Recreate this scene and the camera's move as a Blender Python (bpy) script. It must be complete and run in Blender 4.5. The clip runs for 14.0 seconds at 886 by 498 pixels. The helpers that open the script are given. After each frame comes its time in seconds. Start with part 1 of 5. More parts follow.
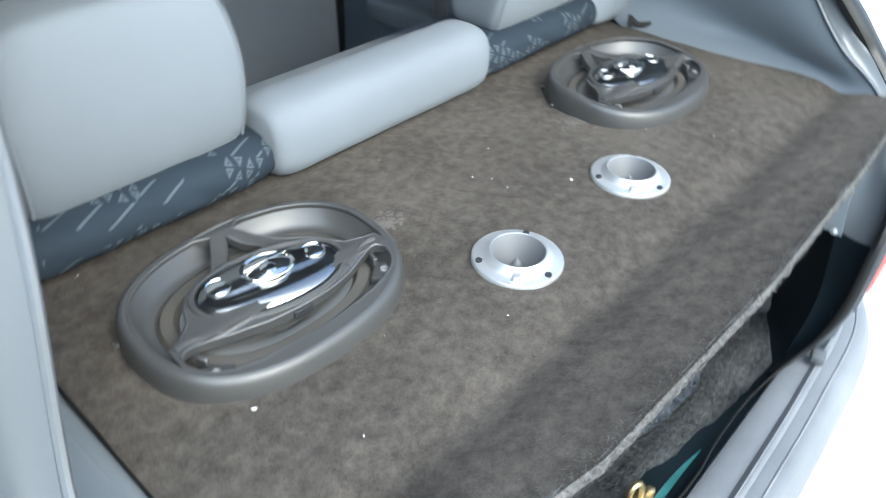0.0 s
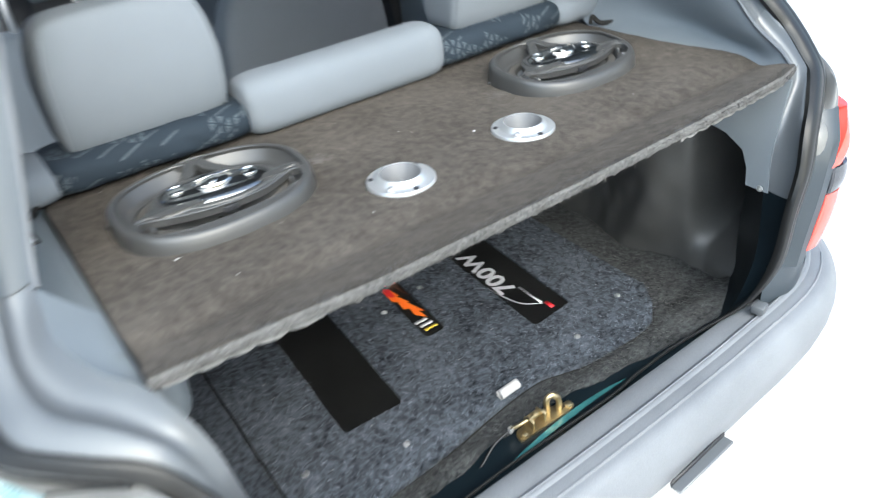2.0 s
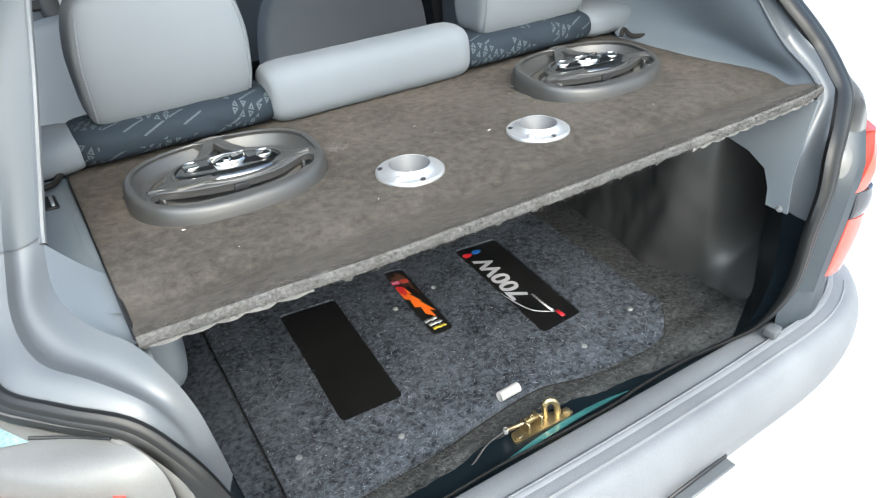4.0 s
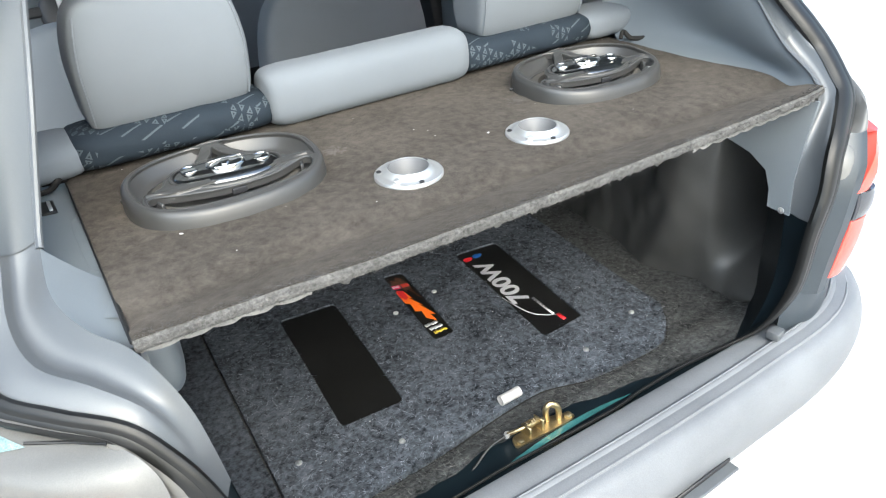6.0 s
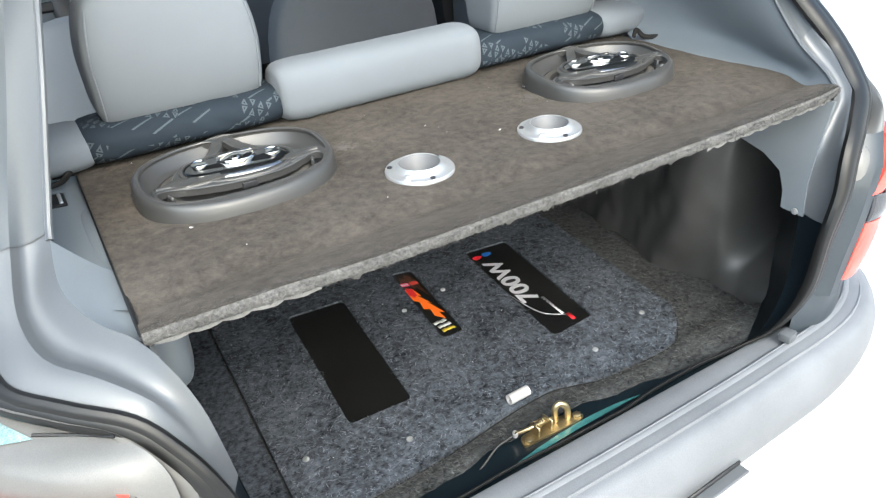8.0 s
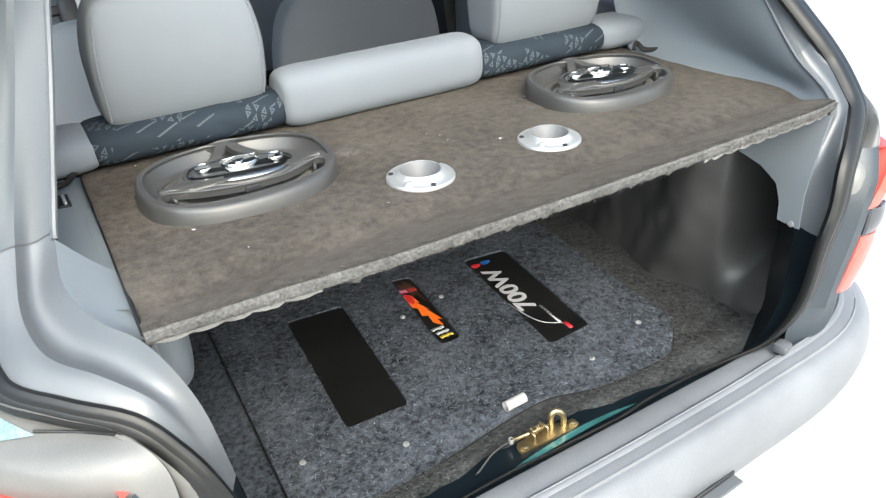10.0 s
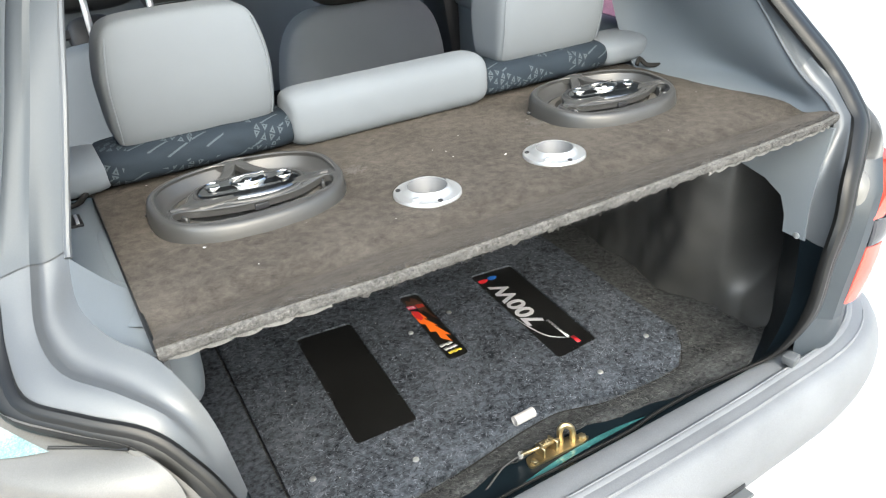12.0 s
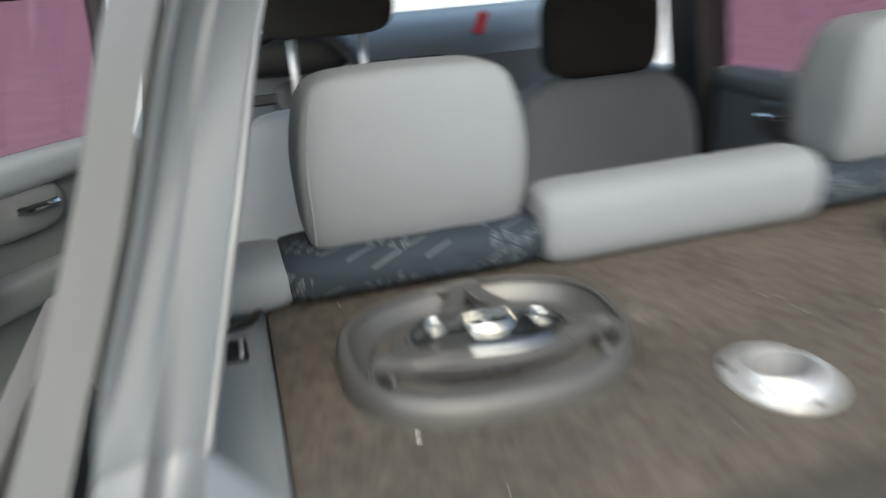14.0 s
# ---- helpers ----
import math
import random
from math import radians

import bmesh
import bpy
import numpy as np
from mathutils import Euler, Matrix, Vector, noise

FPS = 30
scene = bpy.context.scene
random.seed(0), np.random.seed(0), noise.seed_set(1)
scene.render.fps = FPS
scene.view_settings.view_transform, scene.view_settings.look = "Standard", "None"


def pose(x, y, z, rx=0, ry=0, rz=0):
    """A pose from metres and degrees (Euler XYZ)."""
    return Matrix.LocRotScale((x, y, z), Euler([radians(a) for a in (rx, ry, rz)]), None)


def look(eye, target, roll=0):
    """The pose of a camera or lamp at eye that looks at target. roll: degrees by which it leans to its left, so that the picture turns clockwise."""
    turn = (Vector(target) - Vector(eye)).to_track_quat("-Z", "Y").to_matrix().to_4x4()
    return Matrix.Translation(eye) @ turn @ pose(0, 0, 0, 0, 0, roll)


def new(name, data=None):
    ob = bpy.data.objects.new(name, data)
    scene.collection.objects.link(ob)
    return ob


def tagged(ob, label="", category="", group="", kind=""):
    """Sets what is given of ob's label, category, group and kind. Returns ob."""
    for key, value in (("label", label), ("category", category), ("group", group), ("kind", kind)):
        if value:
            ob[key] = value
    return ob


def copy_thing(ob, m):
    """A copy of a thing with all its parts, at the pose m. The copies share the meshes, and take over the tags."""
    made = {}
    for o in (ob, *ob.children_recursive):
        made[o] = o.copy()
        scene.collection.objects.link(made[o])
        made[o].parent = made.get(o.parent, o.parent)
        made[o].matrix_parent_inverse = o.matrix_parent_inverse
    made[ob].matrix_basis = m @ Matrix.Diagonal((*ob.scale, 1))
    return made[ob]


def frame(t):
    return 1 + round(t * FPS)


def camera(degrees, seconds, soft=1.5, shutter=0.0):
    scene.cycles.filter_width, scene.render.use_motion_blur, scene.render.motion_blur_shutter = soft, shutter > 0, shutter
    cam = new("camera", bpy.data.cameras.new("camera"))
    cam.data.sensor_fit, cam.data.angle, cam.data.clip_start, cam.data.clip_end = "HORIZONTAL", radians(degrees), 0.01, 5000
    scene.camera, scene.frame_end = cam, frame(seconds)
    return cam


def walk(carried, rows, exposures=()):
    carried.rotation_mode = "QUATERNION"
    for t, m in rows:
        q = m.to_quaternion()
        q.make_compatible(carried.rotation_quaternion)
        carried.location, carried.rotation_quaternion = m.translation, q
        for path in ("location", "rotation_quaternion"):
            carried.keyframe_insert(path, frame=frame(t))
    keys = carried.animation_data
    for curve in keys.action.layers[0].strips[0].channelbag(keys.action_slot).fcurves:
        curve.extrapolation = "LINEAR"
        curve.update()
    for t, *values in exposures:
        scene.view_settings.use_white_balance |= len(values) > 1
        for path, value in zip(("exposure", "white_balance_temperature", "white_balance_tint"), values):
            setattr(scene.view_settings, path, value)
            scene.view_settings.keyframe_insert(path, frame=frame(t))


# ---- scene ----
cam = camera(62.0, 14.0, 1.2, 1.3)
PATH = [
    (0, (-0.647, -0.183, 1.443), (0.556, 0.853, 0.225), 2.1),
    (0.3, (-0.631, -0.179, 1.451), (0.557, 0.839, 0.205), -1.5),
    (0.6, (-0.622, -0.185, 1.443), (0.574, 0.819, 0.194), -3.8),
    (1, (-0.624, -0.246, 1.442), (0.612, 0.738, 0.216), -5.4),
    (1.2, (-0.617, -0.302, 1.443), (0.609, 0.719, 0.236), -5.9),
    (1.4, (-0.612, -0.396, 1.443), (0.563, 0.704, 0.256), -6.4),
    (1.5, (-0.601, -0.467, 1.434), (0.499, 0.708, 0.248), -7.2),
    (1.6, (-0.6, -0.484, 1.424), (0.489, 0.722, 0.259), -6.7),
    (1.8, (-0.588, -0.567, 1.437), (0.39, 0.758, 0.302), -6.5),
    (2.2, (-0.645, -0.662, 1.433), (0.296, 0.744, 0.367), -6.3),
    (2.4, (-0.67, -0.657, 1.437), (0.25, 0.743, 0.345), -6.5),
    (2.5, (-0.677, -0.658, 1.424), (0.261, 0.738, 0.343), -5.6),
    (3, (-0.603, -0.687, 1.408), (0.278, 0.763, 0.349), -3.5),
    (5.5, (-0.574, -0.692, 1.4), (0.294, 0.791, 0.377), -4.3),
    (6, (-0.575, -0.691, 1.399), (0.297, 0.79, 0.375), -4.3),
    (6.5, (-0.574, -0.689, 1.398), (0.295, 0.796, 0.378), -4.4),
    (7, (-0.571, -0.685, 1.395), (0.297, 0.797, 0.37), -4.2),
    (7.5, (-0.572, -0.684, 1.392), (0.281, 0.802, 0.362), -4.3),
    (8, (-0.577, -0.685, 1.392), (0.278, 0.806, 0.369), -4.0),
    (10.5, (-0.586, -0.696, 1.395), (0.281, 0.807, 0.401), -3.0),
    (11, (-0.589, -0.696, 1.397), (0.276, 0.818, 0.418), -3.2),
    (11.5, (-0.591, -0.695, 1.396), (0.253, 0.846, 0.44), -4.1),
    (12, (-0.591, -0.703, 1.395), (0.275, 0.825, 0.437), -3.9),
    (12.5, (-0.592, -0.702, 1.393), (0.26, 0.842, 0.449), -4.1),
    (12.9, (-0.581, -0.695, 1.382), (0.145, 0.91, 0.434), -4.8),
    (13, (-0.584, -0.659, 1.371), (0.13, 0.958, 0.435), -5.2),
    (13.2, (-0.597, -0.641, 1.363), (0.085, 1.005, 0.454), -5.0),
    (13.4, (-0.613, -0.566, 1.36), (0.056, 1.09, 0.461), -4.1),
    (13.5, (-0.603, -0.525, 1.352), (0.054, 1.165, 0.515), -4.3),
    (13.7, (-0.604, -0.45, 1.338), (0.042, 1.295, 0.604), -4.1),
    (14, (-0.545, -0.286, 1.314), (-0.038, 1.499, 0.568), -3.8),
]
walk(cam, [(t, look(eye, target, roll)) for t, eye, target, roll in PATH],
     [(0, 1.93, 5600, -1), (0.5, 1.84, 5650, -1), (1.2, 1.76, 5700, 0), (2.5, 1.86, 5900, 1), (8, 1.91, 6120, 2), (11, 1.98, 6300, 2), (13, 2.00, 6400, 2), (13.5, 1.93, 6450, 2), (14, 1.47, 6500, 2)])

# ---- light ----
world = bpy.data.worlds.new("sky")
scene.world = world
world.use_nodes = True
wn = world.node_tree
sky = wn.nodes.new("ShaderNodeTexSky")
sky.sky_type = "NISHITA"
sky.sun_disc = False
sky.sun_elevation, sky.sun_rotation = radians(42), radians(186)
sky.air_density, sky.dust_density = 1.0, 4.0
bg = wn.nodes["Background"]
wn.links.new(sky.outputs[0], bg.inputs["Color"])
bg.inputs["Strength"].default_value = 0.13
sun = new("sun", bpy.data.lights.new("sun", "SUN"))
sun.data.energy, sun.data.angle, sun.data.color = 1.25, radians(75), (1.0, 0.98, 0.955)
sun.matrix_world = look((-1.3, -1.9, 4.5), (0, 0.3, 0.9))
scene.view_settings.exposure = 1.75

# ---- materials ----


def material(name, colour, rough=0.6, metal=0.0, vary=0.25, scale=60.0, bump=0.2, fine=400.0, coat=0.0, sheen=0.0, second=None, depth=0.001, spec=0.5):
    """A principled surface with two scales of uneven colour and a fine relief, in metres of the object's own space."""
    m = bpy.data.materials.new(name)
    m.use_nodes = True
    n, l = m.node_tree.nodes, m.node_tree.links
    p = n["Principled BSDF"]
    co = n.new("ShaderNodeTexCoord")
    big, small = n.new("ShaderNodeTexNoise"), n.new("ShaderNodeTexNoise")
    big.inputs["Scale"].default_value, small.inputs["Scale"].default_value = scale * 0.12, fine
    big.inputs["Detail"].default_value, small.inputs["Detail"].default_value = 5, 3
    l.new(co.outputs["Object"], big.inputs["Vector"])
    l.new(co.outputs["Object"], small.inputs["Vector"])
    ramp = n.new("ShaderNodeValToRGB")
    lo = [c * (1 - vary) for c in colour]
    hi = [min(1, c * (1 + vary)) for c in (second or colour)]
    ramp.color_ramp.elements[0].position, ramp.color_ramp.elements[1].position = 0.32, 0.68
    ramp.color_ramp.elements[0].color, ramp.color_ramp.elements[1].color = (*lo, 1), (*hi, 1)
    add = n.new("ShaderNodeMath")
    add.operation = "MULTIPLY_ADD"
    l.new(small.outputs["Fac"], add.inputs[0])
    add.inputs[1].default_value = 0.45
    half = n.new("ShaderNodeMath")
    half.operation = "MULTIPLY_ADD"
    l.new(big.outputs["Fac"], half.inputs[0])
    half.inputs[1].default_value, half.inputs[2].default_value = 0.75, -0.1
    l.new(half.outputs[0], add.inputs[2])
    l.new(add.outputs[0], ramp.inputs["Fac"])
    l.new(ramp.outputs["Color"], p.inputs["Base Color"])
    p.inputs["Metallic"].default_value = metal
    rr = n.new("ShaderNodeMapRange")
    l.new(big.outputs["Fac"], rr.inputs["Value"])
    rr.inputs["To Min"].default_value, rr.inputs["To Max"].default_value = max(0.03, rough - 0.08), min(1, rough + 0.08)
    l.new(rr.outputs[0], p.inputs["Roughness"])
    if bump:
        b = n.new("ShaderNodeBump")
        b.inputs["Strength"].default_value, b.inputs["Distance"].default_value = bump, depth
        l.new(small.outputs["Fac"], b.inputs["Height"])
        l.new(b.outputs[0], p.inputs["Normal"])
    p.inputs["Coat Weight"].default_value = coat
    p.inputs["Specular IOR Level"].default_value = spec
    p.inputs["Sheen Weight"].default_value = sheen
    return m




def felt(name, dark, light, patch=50, fibre=250, depth=0.003, streak=1.6, cloud=0.5, span=(0.40, 0.70), grain=0.55, nap=0.0):
    """Needled felt: mottled patches, fine matted fibres in two directions, and a nap."""
    m = bpy.data.materials.new(name)
    m.use_nodes = True
    n, l = m.node_tree.nodes, m.node_tree.links
    p = n["Principled BSDF"]
    co = n.new("ShaderNodeTexCoord")
    out = []
    for turn, scale in ((20, fibre), (110, fibre * 1.15)):
        mp = n.new("ShaderNodeMapping")
        mp.inputs["Rotation"].default_value[2] = radians(turn)
        mp.inputs["Scale"].default_value = (1, streak, 1)
        l.new(co.outputs["Object"], mp.inputs[0])
        t = n.new("ShaderNodeTexNoise")
        t.inputs["Scale"].default_value, t.inputs["Detail"].default_value, t.inputs["Distortion"].default_value = scale, 4, 1.2
        l.new(mp.outputs[0], t.inputs["Vector"])
        out.append(t.outputs["Fac"])
    mx = n.new("ShaderNodeMath")
    mx.operation = "MAXIMUM"
    l.new(out[0], mx.inputs[0])
    l.new(out[1], mx.inputs[1])
    big = n.new("ShaderNodeTexNoise")
    big.inputs["Scale"].default_value, big.inputs["Detail"].default_value, big.inputs["Roughness"].default_value = patch, 7, 0.65
    l.new(co.outputs["Object"], big.inputs["Vector"])
    wide = n.new("ShaderNodeTexNoise")
    wide.inputs["Scale"].default_value, wide.inputs["Detail"].default_value = patch * 0.12, 4
    l.new(co.outputs["Object"], wide.inputs["Vector"])
    a, b = n.new("ShaderNodeMath"), n.new("ShaderNodeMath")
    a.operation = b.operation = "MULTIPLY_ADD"
    l.new(mx.outputs[0], a.inputs[0])
    a.inputs[1].default_value = grain
    l.new(big.outputs["Fac"], b.inputs[0])
    b.inputs[1].default_value = 1 - grain
    c = n.new("ShaderNodeMath")
    c.operation = "MULTIPLY_ADD"
    l.new(wide.outputs["Fac"], c.inputs[0])
    c.inputs[1].default_value, c.inputs[2].default_value = cloud, -cloud / 2
    l.new(c.outputs[0], b.inputs[2])
    l.new(b.outputs[0], a.inputs[2])
    ramp = n.new("ShaderNodeValToRGB")
    e = ramp.color_ramp.elements
    e[0].position, e[1].position = span
    e[0].color, e[1].color = (*dark, 1), (*light, 1)
    l.new(a.outputs[0], ramp.inputs["Fac"])
    l.new(ramp.outputs["Color"], p.inputs["Base Color"])
    p.inputs["Roughness"].default_value = 0.95
    p.inputs["Specular IOR Level"].default_value = 0.15
    p.inputs["Sheen Weight"].default_value, p.inputs["Sheen Roughness"].default_value = nap, 0.35
    p.inputs["Sheen Tint"].default_value = (*(min(1, c * 8) for c in light), 1)
    bp = n.new("ShaderNodeBump")
    bp.inputs["Strength"].default_value, bp.inputs["Distance"].default_value = 0.9, depth
    l.new(a.outputs[0], bp.inputs["Height"])
    l.new(bp.outputs[0], p.inputs["Normal"])
    return m


SHELF = felt("brown_felt", (0.033, 0.0288, 0.0240), (0.094, 0.082, 0.0690), 60, 330, 0.0025, cloud=0.30, grain=0.42, nap=0.08)
FUZZ = felt("grey_fuzz", (0.055, 0.053, 0.050), (0.185, 0.180, 0.174), 230, 420, 0.003, cloud=0.2, grain=0.45)
SCUFF = felt("rubbed_felt", (0.062, 0.056, 0.049), (0.145, 0.132, 0.118), 60, 300, 0.002)
FELT = felt("blue_grey_felt", (0.0070, 0.0086, 0.0112), (0.128, 0.143, 0.167), 95, 110, 0.007, streak=2.4, cloud=0.30, span=(0.38, 0.72), grain=0.40)
FELT_FIBRE = material("blue_grey_fibre", (0.170, 0.186, 0.215), 0.9, 0, 0.7, 600, 0.0, 900, spec=0.15)
OLD_FIBRE = material("grey_brown_fibre", (0.090, 0.091, 0.088), 0.9, 0, 0.7, 600, 0.0, 900, spec=0.15)
DARK_FIBRE = material("dark_fibre", (0.010, 0.011, 0.013), 0.9, 0, 0.4, 600, 0.0, 900, spec=0.1)
OLD_FELT = felt("worn_felt", (0.0085, 0.0088, 0.0090), (0.098, 0.101, 0.101), 95, 120, 0.007, streak=3.0, cloud=0.30, span=(0.38, 0.72), grain=0.45)
CLOTH = material("grey_cloth", (0.162, 0.178, 0.196), 0.95, 0, 0.07, 40, 0.35, 1500, sheen=0.05, depth=0.0006, spec=0.2)
TRIM = material("grey_plastic", (0.150, 0.168, 0.184), 0.40, 0, 0.10, 30, 0.12, 900, depth=0.0004)
# Grey door plastic with the open door's shade put into the colour.
SHADED_DOOR_TRIM = material("shaded_door_trim", (0.074, 0.083, 0.086), 0.55, 0, 0.12, 30, 0.12, 900, depth=0.0004)
UPPER_TRIM = material("upper_pillar_plastic", (0.076, 0.084, 0.092), 0.55, 0, 0.10, 30, 0.15, 900, depth=0.0004, spec=0.35)
SILVER_TRIM = material("silver_grey_plastic", (0.104, 0.110, 0.116), 0.36, 0.15, 0.10, 26, 0.10, 900, coat=0.15, depth=0.0004)
PAINT = material("grey_paint", (0.102, 0.099, 0.093), 0.48, 0.05, 0.12, 30, 0.06, 1200, coat=0.05, depth=0.0003)
HOUSING = material("pale_grey_plastic", (0.135, 0.133, 0.126), 0.38, 0, 0.18, 60, 0.06, 900, coat=0.1, depth=0.0003)
BUMPER = material("bumper_plastic", (0.128, 0.134, 0.144), 0.50, 0.0, 0.13, 60, 0.22, 520, depth=0.0004, second=(0.150, 0.156, 0.166), spec=0.5)
PALE_EDGE = material("pale_torn_lining", (0.145, 0.142, 0.136), 0.8, 0, 0.35, 200, 0.3, 600, spec=0.2)
TEAL = material("teal_paint", (0.05, 0.16, 0.16), 0.22, 0.2, 0.4, 60, 0.03, 900, coat=0.6)
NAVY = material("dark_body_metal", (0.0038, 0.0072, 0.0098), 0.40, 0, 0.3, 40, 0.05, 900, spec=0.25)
TEAL_PALE = material("pale_teal_paint", (0.22, 0.36, 0.36), 0.35, 0.1, 0.35, 90, 0.1, 500, second=(0.4, 0.46, 0.46))
RUBBER = material("black_rubber", (0.010, 0.010, 0.0098), 0.36, 0, 0.2, 60, 0.1, 900, spec=0.38)
SLATE = material("slate_blue_paint", (0.030, 0.038, 0.046), 0.40, 0.1, 0.2, 40, 0.05, 900, coat=0.1)
VINYL = material("black_vinyl", (0.048, 0.047, 0.045), 0.42, 0, 0.3, 50, 0.3, 700, depth=0.0005, spec=0.6)
DARK = material("dark_plastic", (0.02, 0.02, 0.022), 0.5, 0, 0.2, 60, 0.2, 900)
DARK_CLOTH = material("dark_cloth", (0.022, 0.021, 0.02), 0.95, 0, 0.2, 60, 0.3, 1200, spec=0.15)
GRILLE = material("speaker_plastic", (0.045, 0.0442, 0.0428), 0.36, 0.0, 0.12, 40, 0.2, 1200, depth=0.0003, spec=0.6)
SURROUND = material("speaker_surround", (0.062, 0.056, 0.047), 0.55, 0, 0.15, 40, 0.1, 900)
CONE = material("speaker_cone", (0.21, 0.207, 0.20), 0.45, 0.2, 0.12, 40, 0.1, 900)
CHROME = material("chrome", (0.76, 0.75, 0.72), 0.12, 1.0, 0.04, 30, 0.0, 900)
SMOKE = material("smoked_chrome", (0.31, 0.305, 0.295), 0.20, 1.0, 0.05, 30, 0.0, 900)
ALU = material("cast_aluminium", (0.60, 0.60, 0.59), 0.38, 0.75, 0.06, 60, 0.05, 900)
HORN_GREY = material("horn_grey", (0.17, 0.17, 0.172), 0.5, 0.2, 0.06, 60, 0.05, 900)
BRASS = material("brass_plating", (0.42, 0.34, 0.20), 0.42, 1.0, 0.35, 150, 0.08, 900)
STEEL = material("bright_steel", (0.8, 0.8, 0.8), 0.3, 0.8, 0.1, 60, 0.0, 900)
ACRYLIC = material("black_acrylic", (0.0085, 0.0085, 0.0080), 0.35, 0, 0.5, 90, 0.0, 900, spec=0.4)
WHITE = material("white_plastic", (0.40, 0.39, 0.38), 0.5, 0, 0.08, 60, 0.05, 900)
RED_LENS = material("red_lens", (0.55, 0.075, 0.055), 0.12, 0, 0.15, 30, 0.0, 900, coat=0.8)
SMOKE_LENS = material("smoked_lens", (0.03, 0.03, 0.035), 0.12, 0, 0.15, 30, 0.0, 900, coat=0.8)
GROUND = material("pale_concrete", (0.52, 0.51, 0.495), 0.9, 0, 0.12, 20, 0.3, 120)
ORANGE = material("orange_print", (0.85, 0.16, 0.015), 0.4, 0, 0.1, 60, 0.0)
RED = material("red_print", (0.65, 0.02, 0.03), 0.4, 0, 0.1, 60, 0.0)
BLUE = material("blue_print", (0.02, 0.13, 0.45), 0.4, 0, 0.1, 60, 0.0)
PINK = material("pink_print", (0.75, 0.06, 0.18), 0.4, 0, 0.1, 60, 0.0)
SILVER = material("silver_print", (0.6, 0.6, 0.62), 0.35, 0.3, 0.05, 60, 0.0)
BROWN_PRINT = material("brown_print", (0.075, 0.030, 0.016), 0.45, 0, 0.6, 900, 0.0, 500)
YELLOW = material("yellow_print", (0.6, 0.45, 0.05), 0.4, 0, 0.1, 60, 0.0)
LINT = material("white_lint", (0.7, 0.7, 0.68), 0.9, 0, 0.1, 60, 0.0)


def film(name, colour, gloss=0.1):
    m = bpy.data.materials.new(name)
    m.use_nodes = True
    n, l = m.node_tree.nodes, m.node_tree.links
    n.remove(n["Principled BSDF"])
    t, g, mix = n.new("ShaderNodeBsdfTransparent"), n.new("ShaderNodeBsdfGlossy"), n.new("ShaderNodeMixShader")
    t.inputs["Color"].default_value = (*colour, 1)
    g.inputs["Roughness"].default_value = 0.03
    lw = n.new("ShaderNodeLayerWeight")
    lw.inputs["Blend"].default_value = 0.35
    rng_ = n.new("ShaderNodeMapRange")
    rng_.inputs["To Min"].default_value, rng_.inputs["To Max"].default_value = 0.04, 0.30
    l.new(lw.outputs["Facing"], rng_.inputs["Value"])
    l.new(rng_.outputs[0], mix.inputs[0])
    l.new(t.outputs[0], mix.inputs[1])
    l.new(g.outputs[0], mix.inputs[2])
    l.new(mix.outputs[0], n["Material Output"].inputs["Surface"])
    return m


TINT = film("purple_window_film", (0.215, 0.112, 0.160))
CLEAR = film("clear_glass", (0.9, 0.93, 0.92))


